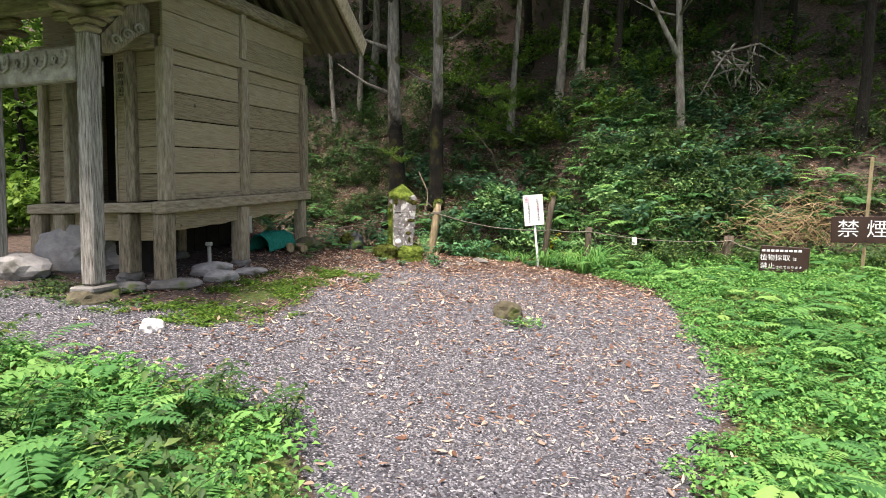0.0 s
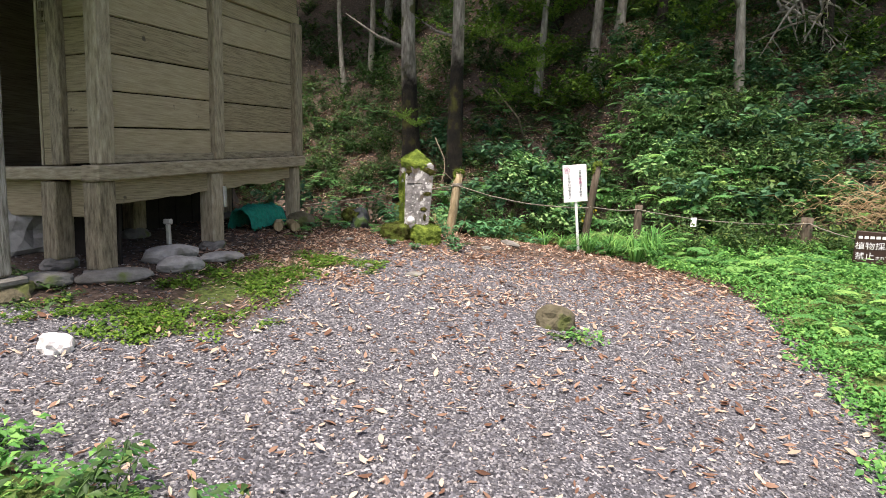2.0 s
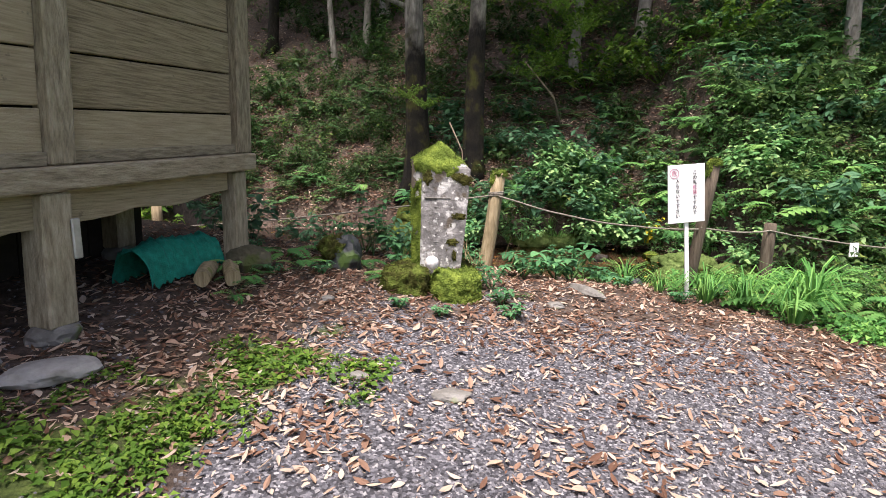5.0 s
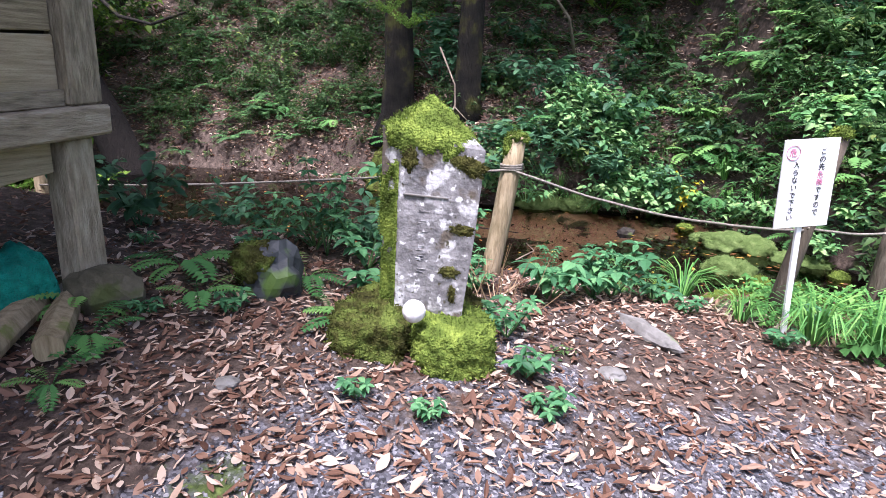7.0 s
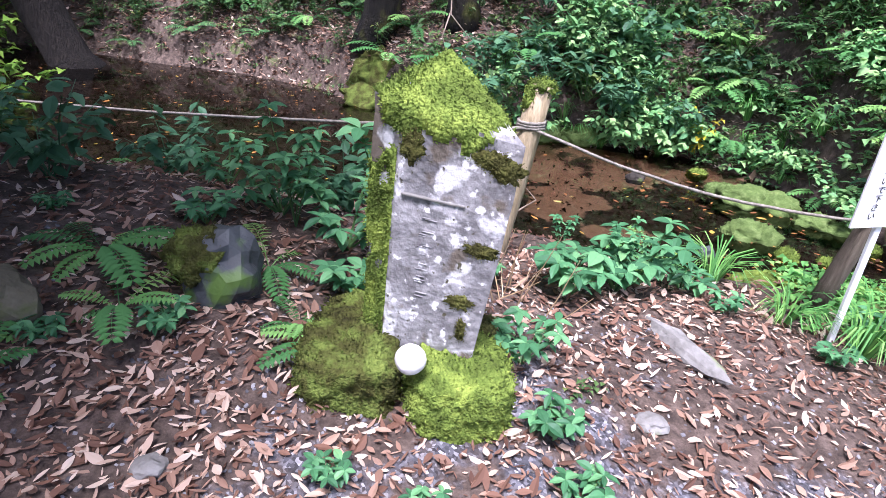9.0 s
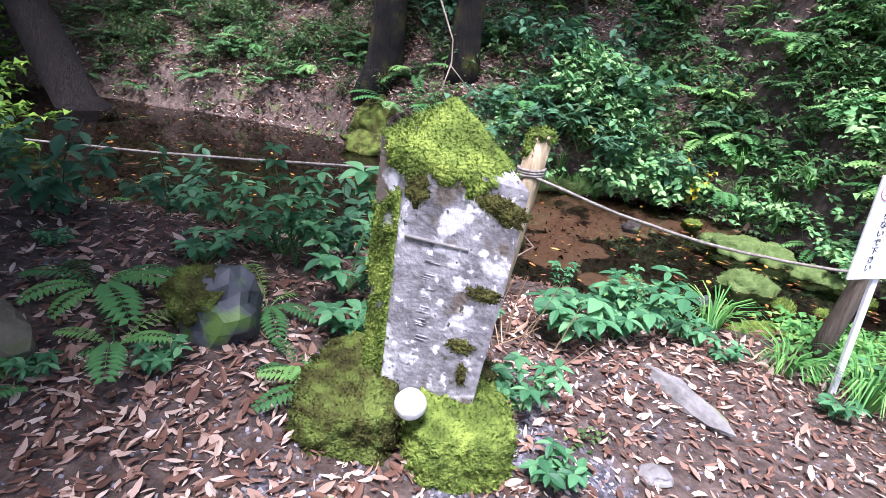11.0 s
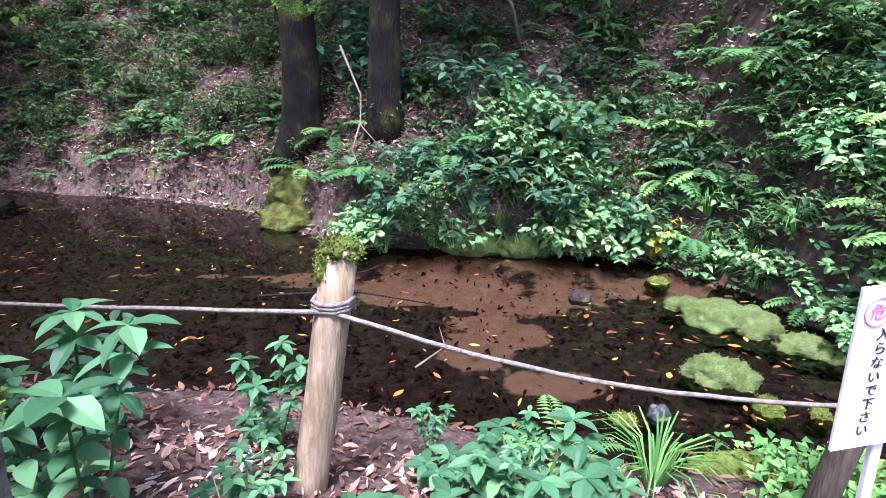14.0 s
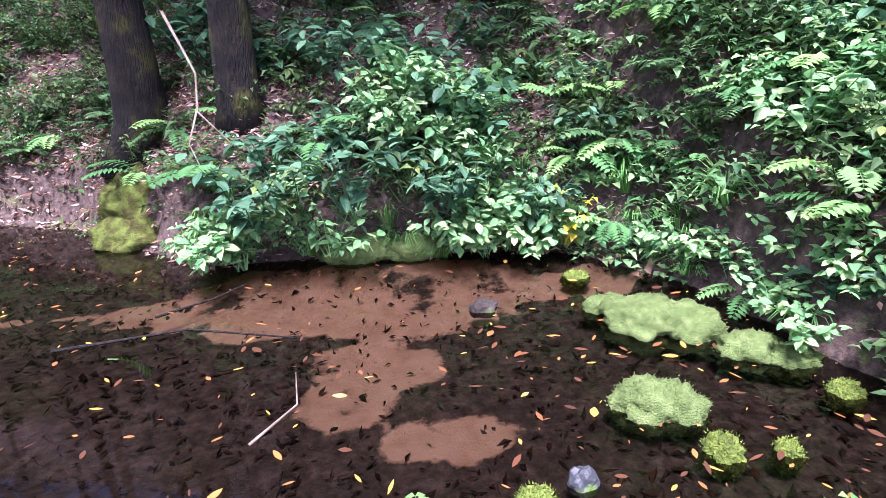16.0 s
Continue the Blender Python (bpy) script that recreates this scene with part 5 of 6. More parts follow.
def stem_of(tips):
    ch = []
    for tip in tips:
        stalk(ch, (0, 0, 0), tip, 0.005, 0.003, 4)
    return mesh_of("stem", ch, fern_green)


def leaf_plan(seed, heads, levels, size):
    """Where the leaves of a plant stand: heads of (x, y, z), each with leaves at several levels."""
    rng = random.Random(seed)
    out = []
    for tip in heads:
        for level, count, s in levels:
            a = rng.uniform(0, 6.3)
            for j in range(count):
                k = size * s * rng.uniform(0.8, 1.15)
                m = Matrix.Translation(Vector(tip) * level) @ Euler((rng.uniform(-0.3, 0.4), rng.uniform(-0.25, 0.25), a + 2 * math.pi * j / count)).to_matrix().to_4x4() @ Matrix.Diagonal((k, k, k, 1))
                out.append((rng.randrange(3), m))
    return out


def heads_of(seed, count, spread_, high):
    rng = random.Random(seed)
    return [(spread_ * math.cos(a), spread_ * math.sin(a), high * rng.uniform(0.6, 1.1)) for a in (2 * math.pi * k / count + rng.uniform(-0.4, 0.4) for k in range(count))]


LEAFY = {"rose": [], "bigleaf": [], "tall": []}
for k in range(3):
    for kind_, count_, spread_, high_, levels_, size_ in (("rose", 6, 0.085, 0.14, ((1.0, 5, 1.0), (0.65, 4, 0.85)), 0.068), ("bigleaf", 8, 0.13, 0.21, ((1.0, 5, 1.0), (0.75, 4, 0.85), (0.5, 2, 0.8)), 0.066), ("tall", 4, 0.16, 0.70, ((1.0, 6, 1.0), (0.9, 5, 0.95), (0.75, 5, 0.85), (0.6, 4, 0.8), (0.42, 3, 0.7)), 0.095)):
        hs = heads_of(300 + k + len(kind_), count_, spread_, high_)
        LEAFY[kind_].append((stem_of(hs), leaf_plan(320 + k + len(kind_), hs, levels_, size_)))


def leafy_thing(kind, x, y, s, z, turn, rng):
    """A plant that is built of a stem and single leaves, or of single fronds."""
    lab, cat = LAB[kind]
    ob = root(NAMES[kind], x, y, (ground_z(x, y) if z is None else z) - 0.01, turn, lab, cat, NAMES[kind] + " growth")
    ob.scale = (s, s, s)
    if kind == "fern":
        count = rng.randrange(6, 10)
        for k in range(count):
            fr = new("frond", rng.choice(FROND_BLADES))
            fr.parent = ob
            fr.matrix_local = pose(0, 0, 0, rng.uniform(-14, 10), 0, 360 * k / count + rng.uniform(-18, 18)) @ Matrix.Scale(rng.uniform(0.75, 1.15), 4)
        return ob
    stem, plan = rng.choice(LEAFY[kind])
    st = new("stem", stem)
    st.parent = ob
    for k, m in plan:
        lf = new("leaf", LEAF_BLADES[k])
        lf.parent = ob
        lf.matrix_local = m
    return ob


def grow(kind, x, y, s=1.0, z=None, tilt=0.0, rng=RNG):
    if kind == "fern" or kind in LEAFY:
        return leafy_thing(kind, x, y, s * rng.uniform(0.85, 1.15), z, rng.uniform(0, 360), rng)
    lab, cat = LAB[kind]
    return plant(NAMES[kind], rng.choice(SETS[kind]), x, y, s * rng.uniform(0.85, 1.15), rng.uniform(0, 360), lab, cat, NAMES[kind] + " growth", z, tilt)


def joined(name, items, mat, label, category):
    """Many plants, past counting, as one mesh."""
    protos, verts, tris, o = {}, [], [], 0
    for me, m in items:
        if me.name not in protos:
            me.calc_loop_triangles()
            v = np.empty(len(me.vertices) * 3, np.float32)
            me.vertices.foreach_get("co", v)
            f = np.empty(len(me.loop_triangles) * 3, np.int32)
            me.loop_triangles.foreach_get("vertices", f)
            protos[me.name] = (v.reshape(-1, 3), f)
        v, f = protos[me.name]
        a = np.array(m, np.float32)
        verts.append(v @ a[:3, :3].T + a[:3, 3])
        tris.append(f + o)
        o += len(v)
    verts, tris = np.concatenate(verts), np.concatenate(tris)
    me = bpy.data.meshes.new(name)
    me.vertices.add(len(verts))
    me.vertices.foreach_set("co", verts.ravel())
    me.loops.add(len(tris))
    me.loops.foreach_set("vertex_index", tris)
    me.polygons.add(len(tris) // 3)
    me.polygons.foreach_set("loop_start", np.arange(0, len(tris), 3, dtype=np.int32))
    me.update(calc_edges=True)
    me.materials.append(mat)
    return tagged(new(name, me), label, category, kind="stuff")


def spread(name, kind, count, box, keep, s0, s1, seed, mat, label, category):
    rng = random.Random(seed)
    items, tries = [], 0
    while len(items) < count and tries < count * 30:
        tries += 1
        x, y = rng.uniform(box[0], box[1]), rng.uniform(box[2], box[3])
        if rng.random() > keep(x, y):
            continue
        s = rng.uniform(s0, s1)
        items.append((rng.choice(SETS[kind]), pose(x, y, ground_z(x, y) - 0.01, rng.uniform(-12, 12), rng.uniform(-12, 12), rng.uniform(0, 360)) @ Matrix.Diagonal((s, s, s, 1))))
    return joined(name, items, mat, label, category)


def scatter(kind, count, box, keep, s0, s1, seed, apart=0.2):
    rng = random.Random(seed)
    done, tries = [], 0
    while len(done) < count and tries < count * 30:
        tries += 1
        x, y = rng.uniform(box[0], box[1]), rng.uniform(box[2], box[3])
        if not keep(x, y) or any((x - a) ** 2 + (y - b_) ** 2 < apart ** 2 for a, b_ in done[-120:]):
            continue
        done.append((x, y))
        grow(kind, x, y, rng.uniform(s0, s1), rng=rng)


def over(x, y):
    return y - interp(FAR, x)


# the slope, thick near the bank and thinner above
scatter("shrub", 150, (-5, 9, 11, 20), lambda x, y: over(x, y) > 0.35, 0.7, 1.3, 1, 0.4)
scatter("fern", 110, (-5, 9, 11, 18), lambda x, y: over(x, y) > 0.3, 0.8, 1.5, 2, 0.4)
scatter("cool", 50, (-2, 8, 11, 17), lambda x, y: over(x, y) > 0.3, 0.8, 1.3, 3, 0.45)
scatter("spray", 46, (-3, 15, 15, 30), lambda x, y: over(x, y) > 2.5, 0.9, 1.6, 5, 1.1)
spread("slope_undergrowth", "shrub", 520, (-13, 16, 11, 30), lambda x, y: (0.2 + 0.8 * max(0.0, 0.5 + wob(x, y, 0.6, 31.0))) if over(x, y) > 0.25 else 0, 0.6, 1.3, 51, leaf_green, "thick green undergrowth covering the wooded slope", "undergrowth")
spread("slope_ferns", "fern", 240, (-11, 13, 11, 26), lambda x, y: (0.2 + 0.8 * max(0.0, 0.5 + wob(x, y, 0.7, 37.0))) if over(x, y) > 0.2 else 0, 0.7, 1.4, 52, fern_green, "dark green ferns covering the wooded slope", "ferns")
# undergrowth whose leaf colour carries the shade of the slope
spread("evergreen_undergrowth", "dark", 260, (-14, 18, 12, 36), lambda x, y: 1.0 if over(x, y) > 0.9 else 0, 0.7, 1.6, 53, leaf_dark, "evergreen undergrowth on the slope with shade in its leaf colour", "undergrowth")
spread("slope_seedlings", "weed", 1400, (-8, 9, 11, 20), lambda x, y: 1.0 if over(x, y) > 0.05 else 0, 0.8, 1.8, 54, leaf_green, "small green seedlings among fallen leaves on the slope", "seedlings")
# low plants in the same leaf colour with shade painted in
spread("hollow_undergrowth", "dark", 130, (-7.5, -1.9, 15.6, 21.5), lambda x, y: 1.0 if over(x, y) > 0.3 else 0, 0.35, 0.75, 68, leaf_dark, "low evergreen plants under the trees by the stream with shade in their leaf colour", "undergrowth")
spread("hollow_ferns", "fern", 90, (-7.5, -1.9, 15.4, 20.5), lambda x, y: 1.0 if over(x, y) > 0.2 else 0, 0.5, 1.0, 69, fern_green, "green ferns under the trees by the stream", "ferns")
# the bush mass over the stream bank
for x, y, z, s, kind in ((-0.3, 13.95, 0.7, 1.2, "cool"), (0.1, 13.9, 0.75, 1.1, "shrub"), (0.5, 13.95, 0.85, 1.2, "cool"), (0.95, 13.95, 0.9, 1.25, "shrub"), (1.3, 13.9, 0.8, 1.1, "cool"),
                         (0.3, 14.5, 1.25, 1.2, "fern"), (0.9, 14.5, 1.35, 1.3, "shrub"), (1.5, 14.4, 1.3, 1.4, "cool"), (1.6, 14.0, 0.8, 1.0, "shrub"), (-0.2, 14.4, 1.05, 1.0, "cool"),
                         (2.1, 13.9, 0.6, 1.0, "cool"), (2.35, 13.85, 0.45, 1.0, "yellow"), (2.75, 13.8, 0.6, 1.0, "fern"), (3.2, 13.3, 0.5, 0.9, "shrub"), (3.35, 12.7, 0.4, 0.9, "fern"),
                         (1.2, 14.9, 1.7, 1.3, "cool"), (2.0, 14.8, 1.6, 1.2, "fern"), (0.5, 15.1, 1.8, 1.2, "cool"), (3.5, 12.2, 0.45, 0.9, "cool"), (3.7, 13.4, 0.8, 1.2, "shrub"), (4.2, 12.6, 0.8, 1.2, "cool")):
    grow(kind, x, y, s, z)
rng = random.Random(77)
for k in range(34):
    u = k / 33
    x = -0.75 + 3.1 * rng.random()
    top = 0.55 + 1.35 * math.exp(-((x - 1.0) / 1.1) ** 2)
    z = 0.42 + (top - 0.42) * rng.random()
    grow("lush", x, 13.86 + 0.55 * (z - 0.4) + rng.uniform(-0.1, 0.1), rng.uniform(0.7, 1.05), z - 0.1, 18, rng)
for x, y, z_ in ((3.12, 11.95, 0.4), (3.15, 12.35, 0.45), (3.18, 12.75, 0.5), (3.08, 13.15, 0.45), (2.95, 13.5, 0.45), (3.35, 12.5, 0.75), (3.4, 12.0, 0.7), (3.3, 13.0, 0.75)):
    grow("lush", x, y, 0.65, z_, 12, rng)
for k in range(12):
    grow("lush", 3.3 + 1.8 * rng.random(), 12.2 + 1.2 * rng.random(), rng.uniform(0.7, 1.0), None, 10, rng)
grow("tall", -0.78, 9.66, 1.1), grow("tall", -1.35, 9.9, 0.9), grow("tall", 0.45, 10.1, 0.55), grow("tall", 0.62, 10.3, 0.5), grow("tall", 0.2, 10.5, 0.5), grow("tall", -0.45, 10.35, 0.7)
scatter("fern", 26, (2.7, 6.0, 11.6, 15.5), lambda x, y: over(x, y) > 0.15, 0.7, 1.1, 61, 0.3)
scatter("shrub", 26, (2.7, 6.0, 11.6, 15.5), lambda x, y: over(x, y) > 0.15, 0.6, 1.0, 62, 0.3)
spread("bank_herbs", "weed", 500, (2.3, 6.5, 11.3, 15.5), lambda x, y: 1.0 if over(x, y) > 0.02 else 0, 1.2, 2.4, 63, leaf_lush, "small leafy herbs on the stream bank", "herbs")
spread("bank_foot_herbs", "weed", 240, (2.6, 4.4, 11.3, 14.2), lambda x, y: 1.0 if over(x, y) > 0.02 else 0, 1.2, 2.4, 66, leaf_lush, "light green herbs at the foot of the stream bank", "herbs")
scatter("fern", 8, (2.8, 4.2, 11.4, 14.0), lambda x, y: over(x, y) > 0.1, 0.6, 0.9, 67, 0.25)
spread("bank_grass", "grass", 40, (-1.5, 4.0, 12.0, 14.6), lambda x, y: 1.0 if 0.02 < over(x, y) < 0.5 else 0, 0.4, 0.8, 64, leaf_bright, "thin arching grass along the stream bank", "grass")
for k in range(16):
    grow("spray", -7.5 - 6 * rng.random(), 10.5 + 7 * rng.random(), rng.uniform(0.8, 1.4), 1.0 + 4.5 * rng.random(), 0, rng)
for x, y, s in ((-1.6, 2.6, 1.2), (-1.1, 2.3, 1.1), (-2.3, 2.9, 1.3), (-2.9, 3.2, 1.2), (-0.6, 2.2, 1.1), (-1.9, 2.3, 1.2), (-3.3, 3.5, 1.1), (2.9, 2.7, 1.2), (2.5, 2.3, 1.1), (3.2, 3.3, 1.0)):
    grow("fern", x, y, s, None, 0, rng)
for x, y, s, kind in ((-1.75, 8.95, 0.6, "fern"), (-2.0, 9.3, 0.7, "fern"), (-2.4, 9.6, 0.7, "rose"), (-1.55, 8.9, 0.8, "rose"), (-1.9, 8.75, 0.7, "rose"), (-2.6, 9.9, 0.8, "cool"), (-3.2, 10.3, 0.8, "cool"), (-1.35, 9.45, 0.7, "fern"), (-1.1, 9.05, 0.5, "fern")):
    grow(kind, x, y, s, None, 0, rng)
ch = []
for k in range(26):
    p = Vector((-0.32 + rng.gauss(0, 0.10), 9.60 + rng.gauss(0, 0.12), 0.72))
    e = p + Vector((rng.gauss(0, 0.12), rng.gauss(0, 0.12), rng.uniform(0.12, 0.42)))
    ch.append(tube_data([p, p.lerp(e, 0.55) + Vector((rng.gauss(0, 0.02), 0, 0)), e], [0.004, 0.003, 0.0015], 3))
v, f = merge(ch)
tagged(link("dry_stalks", v, f, straw), "thin dry brown stalks behind the stele", "dry stalks", kind="stuff")
# a fallen fern frond floating on the stream
fr = new("fallen_frond", FROND_BLADES[1])
fr.matrix_world = pose(-0.98, 12.66, WATER + 0.012, -52, 0, -78) @ Matrix.Scale(0.8, 4)
tagged(fr, "fallen pale green fern frond floating on the stream", "fern frond")
# beside and behind the stele
for x, y, s, kind in ((-0.50, 9.85, 1.0, "rose"), (-0.36, 9.72, 0.8, "rose"), (-0.58, 9.62, 0.6, "fern"), (-0.42, 10.02, 0.9, "bigleaf"), (-0.95, 9.35, 1.2, "rose"), (-1.05, 9.75, 1.5, "bigleaf"), (-1.45, 10.0, 1.5, "bigleaf"), (-1.75, 9.75, 1.1, "rose"), (-1.2, 10.4, 0.7, "cool"), (-0.98, 8.95, 0.55, "fern"),
                      (-1.9, 10.4, 1.2, "bigleaf"), (-1.5, 10.6, 1.0, "rose"), (-0.55, 10.5, 1.0, "rose"), (-2.3, 10.6, 0.8, "cool"), (-3.0, 10.9, 0.8, "fern"),
                      (-0.12, 8.75, 1.0, "rose"), (-0.05, 8.5, 0.8, "rose"), (-0.20, 9.1, 1.0, "bigleaf"), (0.05, 9.0, 0.8, "weed"), (0.10, 9.75, 1.6, "rose"), (0.42, 9.95, 1.7, "rose"), (0.60, 10.15, 1.8, "bigleaf"),
                      (0.28, 10.3, 1.3, "rose"), (0.9, 10.2, 1.2, "rose"), (1.05, 9.95, 0.9, "rose"), (0.8, 10.6, 0.8, "fern"), (1.2, 10.45, 0.7, "grass"), (1.4, 9.95, 0.7, "grass"), (1.75, 9.75, 0.9, "grass"), (2.05, 9.65, 1.0, "grass"),
                      (2.3, 9.3, 1.1, "grass"), (1.5, 9.6, 1.0, "rose"), (1.9, 9.95, 1.1, "rose"), (2.6, 9.6, 1.2, "grass"), (2.9, 10.2, 0.9, "fern"), (1.04, 6.18, 0.9, "weed"), (1.12, 6.12, 0.9, "bright"), (0.98, 6.10, 1.2, "weed"),
                      (-0.85, 8.42, 0.7, "rose"), (-0.55, 8.36, 0.6, "rose"), (-2.0, 8.5, 0.6, "fern"), (-1.95, 8.2, 0.4, "fern"), (-2.2, 8.75, 0.6, "fern"), (-1.6, 7.5, 1.0, "weed"), (-1.5, 7.0, 1.0, "weed"), (-0.9, 7.1, 0.8, "weed")):
    grow(kind, x, y, s)
# the strip along the shrine
spread("gravel_weeds", "weed", 300, (-3.0, -0.7, 5.0, 7.6), lambda x, y: math.exp(-((x + 1.75 - 0.35 * (y - 6.5)) / 0.45) ** 2) * smooth(-0.3, 0.15, wob(x, y, 1.8, 71.0)), 0.5, 1.05, 6, leaf_canopy, "low green weeds creeping over gravel by the shrine", "weeds")
spread("porch_weeds", "weed", 60, (-4.1, -2.7, 5.1, 5.9), lambda x, y: 1, 0.6, 1.1, 16, leaf_green, "low green weeds round the porch stone", "weeds")
# bed at the left of the way in
scatter("fern", 60, (-4.6, -0.25, 1.2, 5.2), lambda x, y: x < interp(EDGE_L, y) - 0.1, 0.55, 1.0, 7, 0.25)
spread("bed_herbs", "shrub", 26, (-4.8, -0.2, 1.2, 5.3), lambda x, y: x < interp(EDGE_L, y) - 0.05, 0.4, 0.75, 8, leaf_green, "leafy green herbs in the bed by the gravel", "herbs")
spread("bed_cover", "bright", 470, (-4.9, -0.1, 1.2, 5.5), lambda x, y: x < interp(EDGE_L, y) - 0.02, 0.7, 1.3, 9, leaf_bright, "bright green ground cover beside the gravel", "ground cover")
# bright verge at the right
spread("verge_cover", "bright", 1350, (1.6, 7.5, 1.6, 10.9), lambda x, y: x > interp(EDGE_R, y) + 0.15 * wob(x, y, 2.0, 3.0), 0.6, 1.3, 10, leaf_bright, "bright yellow-green ground cover along the gravel", "ground cover")
scatter("fern", 120, (1.9, 6.8, 1.8, 10.0), lambda x, y: x > interp(EDGE_R, y) + 0.3 and math.hypot(x - 5.2, y - 8.7) > 0.9, 0.6, 1.1, 11, 0.3)
spread("verge_leaves", "cool", 70, (2.2, 7.5, 1.8, 10.4), lambda x, y: x > interp(EDGE_R, y) + 0.4 and math.hypot(x - 5.2, y - 8.7) > 0.9, 0.3, 0.6, 65, leaf_bright, "light green broad-leaved herbs in the ground cover", "herbs")
spread("verge_herbs", "shrub", 60, (3.2, 9.5, 9.3, 12), lambda x, y: x > interp(EDGE_R, y) + 0.5, 0.6, 1.1, 12, leaf_green, "leafy green herbs behind the rope fence", "herbs")
spread("bank_plants", "bright", 130, (3.3, 7.0, 11.3, 14.2), lambda x, y: 1.0 if over(x, y) > 0.1 else 0, 0.9, 1.7, 61, leaf_green, "mixed green plants on the steep stream bank", "plants")
spread("bank_shrubs", "cool", 46, (3.6, 7.5, 11.4, 14.5), lambda x, y: 1.0 if over(x, y) > 0.15 else 0, 0.5, 0.9, 62, leaf_green, "pale green shrubs on the steep stream bank", "shrubs")
spread("outer_verge", "bright", 420, (1.8, 14.0, -5.0, 10.0), lambda x, y: 1.0 if x > interp(EDGE_R, y) + 0.1 and not (x < 7.5 and y > 1.6) else 0, 0.9, 1.7, 72, leaf_bright, "low green plants in the field beside the path", "ground cover")
spread("outer_bed", "bright", 300, (-10.0, -0.2, -5.0, 4.4), lambda x, y: 1.0 if x < interp(EDGE_L, y) - 0.1 and not (x > -4.9 and y > 1.2) else 0, 0.9, 1.7, 73, leaf_bright, "low green plants in the field beside the path", "ground cover")
# greenery behind the shrine
spread("far_thicket", "spray", 55, (-28, -9, 14, 32), lambda x, y: 1, 1.4, 2.4, 15, leaf_canopy, "sunlit green foliage beyond the shrine", "thicket")
spread("shrine_thicket", "spray", 42, (-14, -5.6, 7.5, 16), lambda x, y: 1, 1.0, 1.7, 13, leaf_canopy, "sunlit green thicket behind the shrine", "thicket")
# maple sprays held out from the slope
for x, y, z, s in ((0.9, 14.7, 4.3, 0.55), (1.35, 14.9, 3.95, 0.5), (0.2, 15.0, 4.7, 0.5), (1.0, 16.0, 3.6, 0.5), (0.5, 15.6, 3.3, 0.4), (1.0, 16.5, 4.0, 0.7), (1.6, 17.0, 4.6, 0.7), (0.6, 17.5, 5.4, 0.9), (2.0, 18.0, 5.8, 0.9), (-1.7, 14.9, 2.9, 0.35), (-1.4, 14.8, 2.7, 0.4), (-0.9, 18, 6.2, 0.8), (3.6, 18.5, 6.6, 0.9), (5.2, 18.5, 6.6, 1.0),
                   (7.2, 18, 6.2, 1.0), (8.2, 17.0, 5.0, 1.0), (9.4, 17.0, 5.6, 1.1), (8.8, 15.5, 4.2, 1.0), (10.2, 16, 4.6, 1.1), (7.8, 15, 3.6, 0.9), (9.6, 14.2, 3.2, 1.0), (10.8, 14.8, 4.0, 1.0), (5.8, 20, 7.6, 1.1), (11.5, 17, 5.8, 1.2)):
    grow("spray", x, y, s, z)

# ---------------------------------------------------------------- leaf litter and gravel
def loose_leaves(name, count, box, keep, size, mat, seed, label, lift=0.006, at=None, full=False):
    """Curled fallen leaves lying every way on the ground."""
    rng = random.Random(seed)
    ch, k, tries = [], 0, 0
    while k < count and tries < count * 20:
        tries += 1
        x, y = rng.uniform(box[0], box[1]), rng.uniform(box[2], box[3])
        if rng.random() > keep(x, y):
            continue
        k += 1
        s = size[0] + (size[1] - size[0]) * rng.random() ** 1.6
        z = (ground_z(x, y) if at is None else at) + lift + rng.uniform(0, 0.01)
        sl = 0.35 if at is None else 0.02
        (put_full if full else put_leaf)(ch, (x, y, z), rng.uniform(0, 6.3), rng.uniform(-sl, sl) + (0.1 if at is None else 0), rng.uniform(-sl, sl), s * rng.uniform(0.14, 0.52), s, rng.uniform(-0.8, 0.8) if at is None else 0.05, rng.uniform(-0.3, 0.35) if at is None else 0.0)
    v, f = merge(ch)
    return tagged(link(name, v, f, mat), label, "leaves", kind="stuff")


def path_leaf(x, y):
    if x < interp(EDGE_L, y) and y < 5.3:
        return 0.05
    if x > interp(EDGE_R, y) + 0.1 and y < 9.5:
        return 0.04
    far_off = smooth(4.5, 9.0, y)
    return (0.25 + 0.75 * far_off) * (0.45 + 0.75 * max(0.0, 0.5 + wob(x, y, 1.1, 21.0)))


loose_leaves("fallen_leaves", 17500, (-3.0, 3.4, 2.0, 10.6), lambda x, y: path_leaf(x, y) if y < interp(NEAR, x) - 0.35 else 0, (0.020, 0.085), litter, 31, "scattered dry brown and tan fallen leaves on gravel", full=True)
loose_leaves("shade_leaves", 2300, (-2.7, -0.8, 6.6, 9.0), lambda x, y: 1.0 if x > -3.0 + 0.22 * (y - 5.9) + 0.25 else 0, (0.022, 0.075), litter, 38, "dry tan fallen leaves on soil beside the shrine", full=True)
loose_leaves("bank_leaves", 9000, (-4.5, 2.8, 7.9, 12.0), lambda x, y: 1.0 if y < interp(NEAR, x) - 0.1 else 0, (0.022, 0.075), litter_dark, 32, "damp brown fallen leaves on the near bank", full=True)
loose_leaves("slope_leaves", 22000, (-9, 10, 11, 24), lambda x, y: (1.0 if over(x, y) > 0.1 else 0) * (1 - 0.6 * smooth(3, 9, over(x, y))), (0.05, 0.13), litter, 33, "brown fallen leaves covering the wooded slope", 0.03)
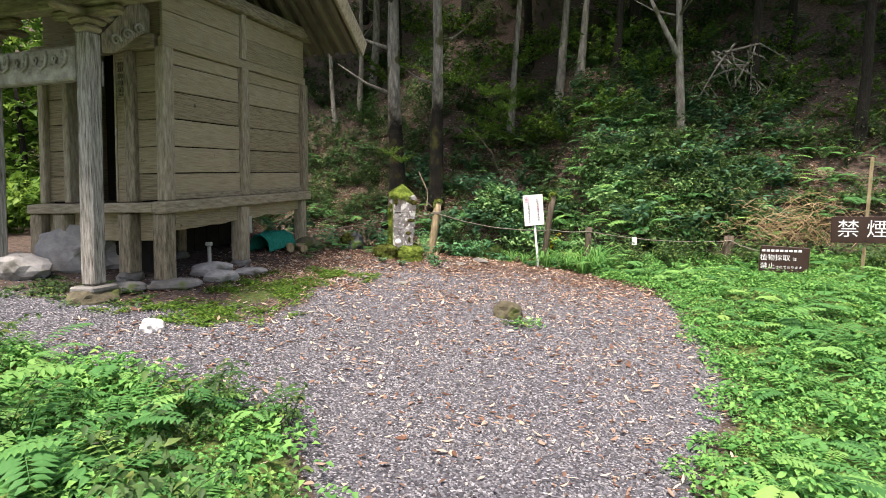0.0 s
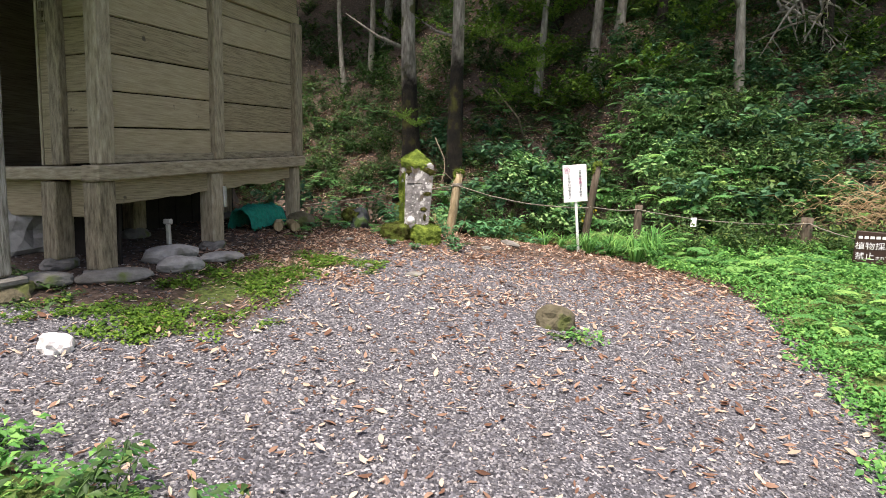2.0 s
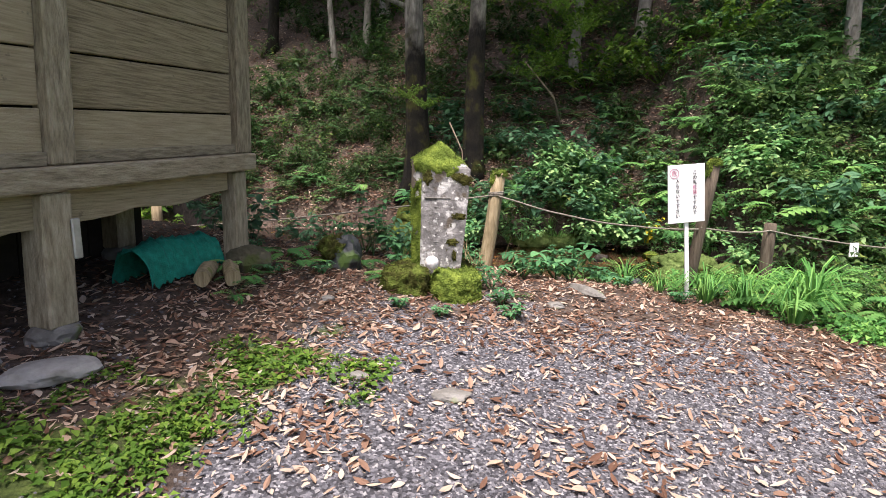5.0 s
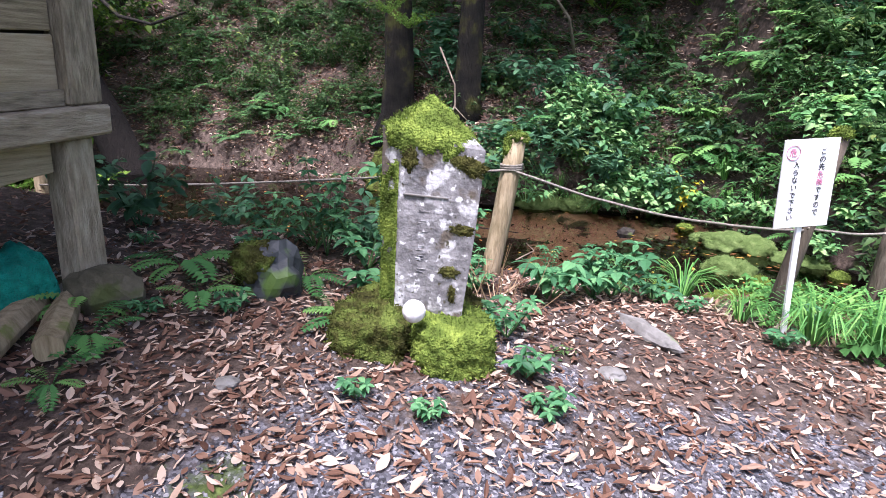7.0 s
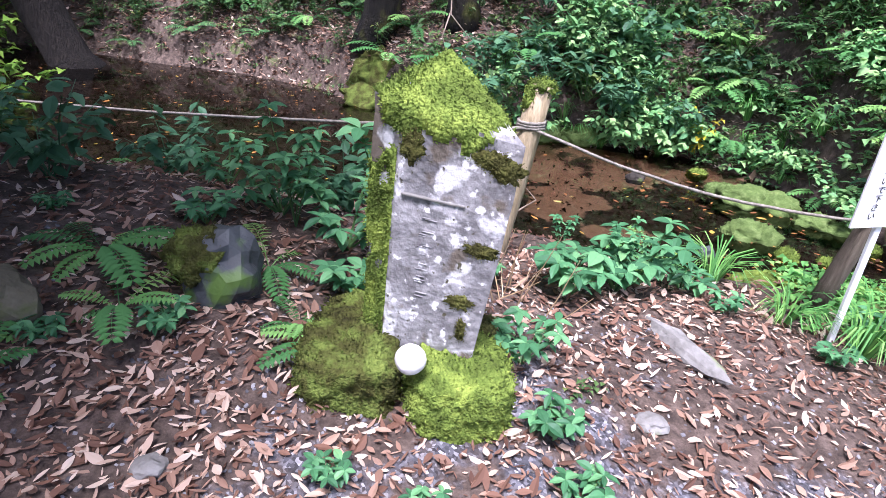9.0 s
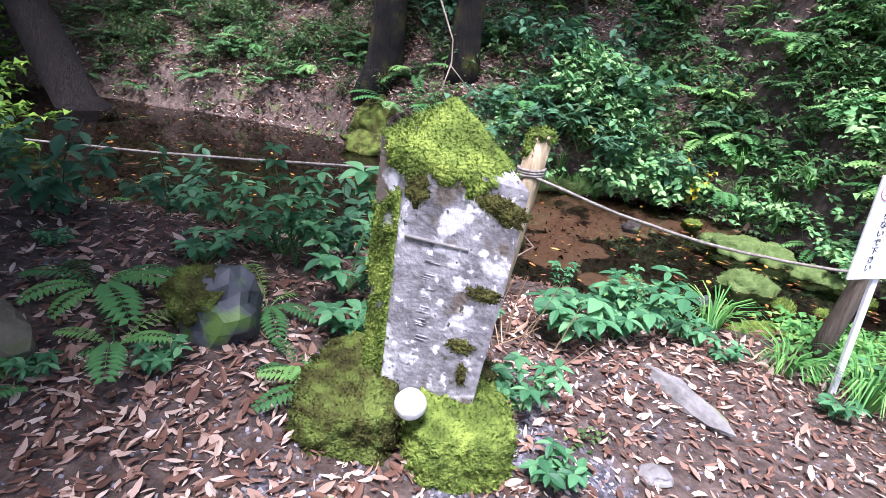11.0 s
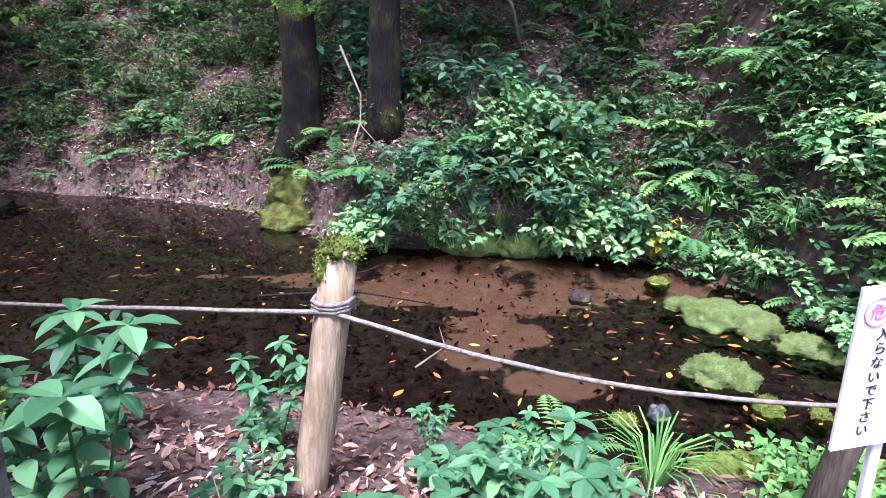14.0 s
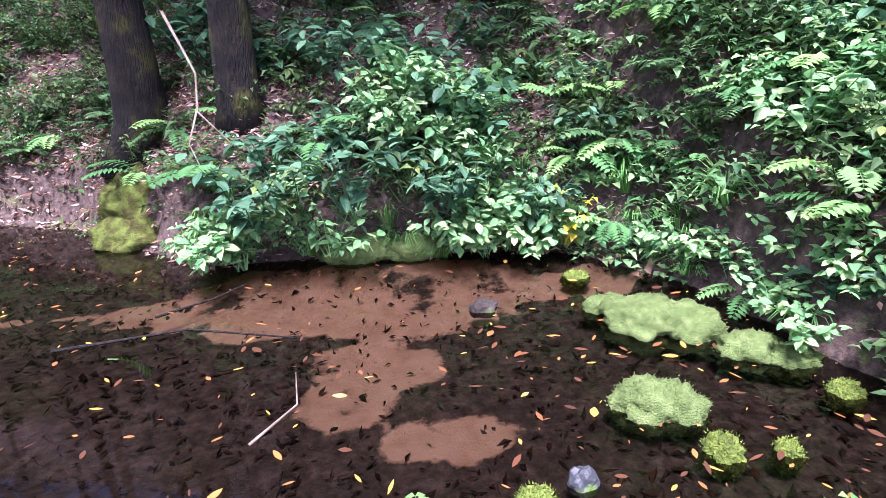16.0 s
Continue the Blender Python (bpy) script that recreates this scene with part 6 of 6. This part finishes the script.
loose_leaves("bank_litter", 20000, (-5, 8, 11.2, 17.5), lambda x, y: 1.0 if over(x, y) > 0.0 else 0, (0.05, 0.12), litter, 36, "tan fallen leaves lying deep on the stream bank", 0.035)
loose_leaves("hollow_leaves", 9000, (-9, -1, 15, 20.5), lambda x, y: 1.0 if over(x, y) > 0.0 else 0, (0.06, 0.13), litter_dark, 37, "brown fallen leaves under the trees by the stream")
loose_leaves("floating_leaves", 560, (-7, 3.3, 10.6, 16.5), lambda x, y: (0.25 + smooth(0.6, 2.2, x) * (1 - smooth(12.0, 13.2, y))) if interp(NEAR, x) + 0.1 < y < interp(FAR, x) - 0.1 else 0, (0.025, 0.10), litter_pale, 34,
             "yellow and orange leaves floating on the stream", 0.004, WATER, True)
loose_leaves("sunken_leaves", 6000, (-7, 3.3, 10.6, 16.5), lambda x, y: (1 - 0.9 * sand_at(x, y)) if interp(NEAR, x) + 0.1 < y < interp(FAR, x) - 0.05 else 0, (0.04, 0.10), litter_wet, 35, "dark sodden leaves on the stream bed")


def chips(name, count, box, keep, size, seed, label):
    rng = random.Random(seed)
    ch, k = [], 0
    cube = [(-1, -1, -0.5), (1, -1, -0.5), (1, 1, -0.5), (-1, 1, -0.5), (-0.7, -0.7, 0.6), (0.7, -0.7, 0.6), (0.7, 0.7, 0.6), (-0.7, 0.7, 0.6)]
    quads = [(0, 1, 5, 4), (1, 2, 6, 5), (2, 3, 7, 6), (3, 0, 4, 7), (4, 5, 6, 7)]
    verts, faces = [], []
    while k < count:
        x, y = rng.uniform(box[0], box[1]), rng.uniform(box[2], box[3])
        if rng.random() > keep(x, y):
            continue
        k += 1
        s = rng.uniform(*size)
        a, e = rng.uniform(0, 6.3), rng.uniform(0.55, 1.0)
        ca, sa, z = math.cos(a), math.sin(a), ground_z(x, y)
        tx, ty = rng.uniform(-0.5, 0.5), rng.uniform(-0.5, 0.5)
        o = len(verts)
        for px, py, pz in cube:
            px, py, pz = px * s * rng.uniform(0.75, 1.2), py * s * e * rng.uniform(0.75, 1.2), pz * s * 0.7
            verts.append((x + ca * px - sa * py, y + sa * px + ca * py, z + pz + tx * px + ty * py + s * 0.15))
        faces += [tuple(i + o for i in q) for q in quads]
    return tagged(link(name, verts, faces, pebble_mat), label, "gravel", kind="stuff")


chips("gravel", 50000, (-4.5, 3.6, 1.6, 9.6), lambda x, y: cover_at(x, y)[0] * (1.0 if y < 6 else 0.7) * (0.35 + 0.65 * smooth(-0.25, 0.1, wob(x, y, 0.9, 44.0))), (0.0045, 0.0105), 41, "crushed grey gravel chips over the clearing")
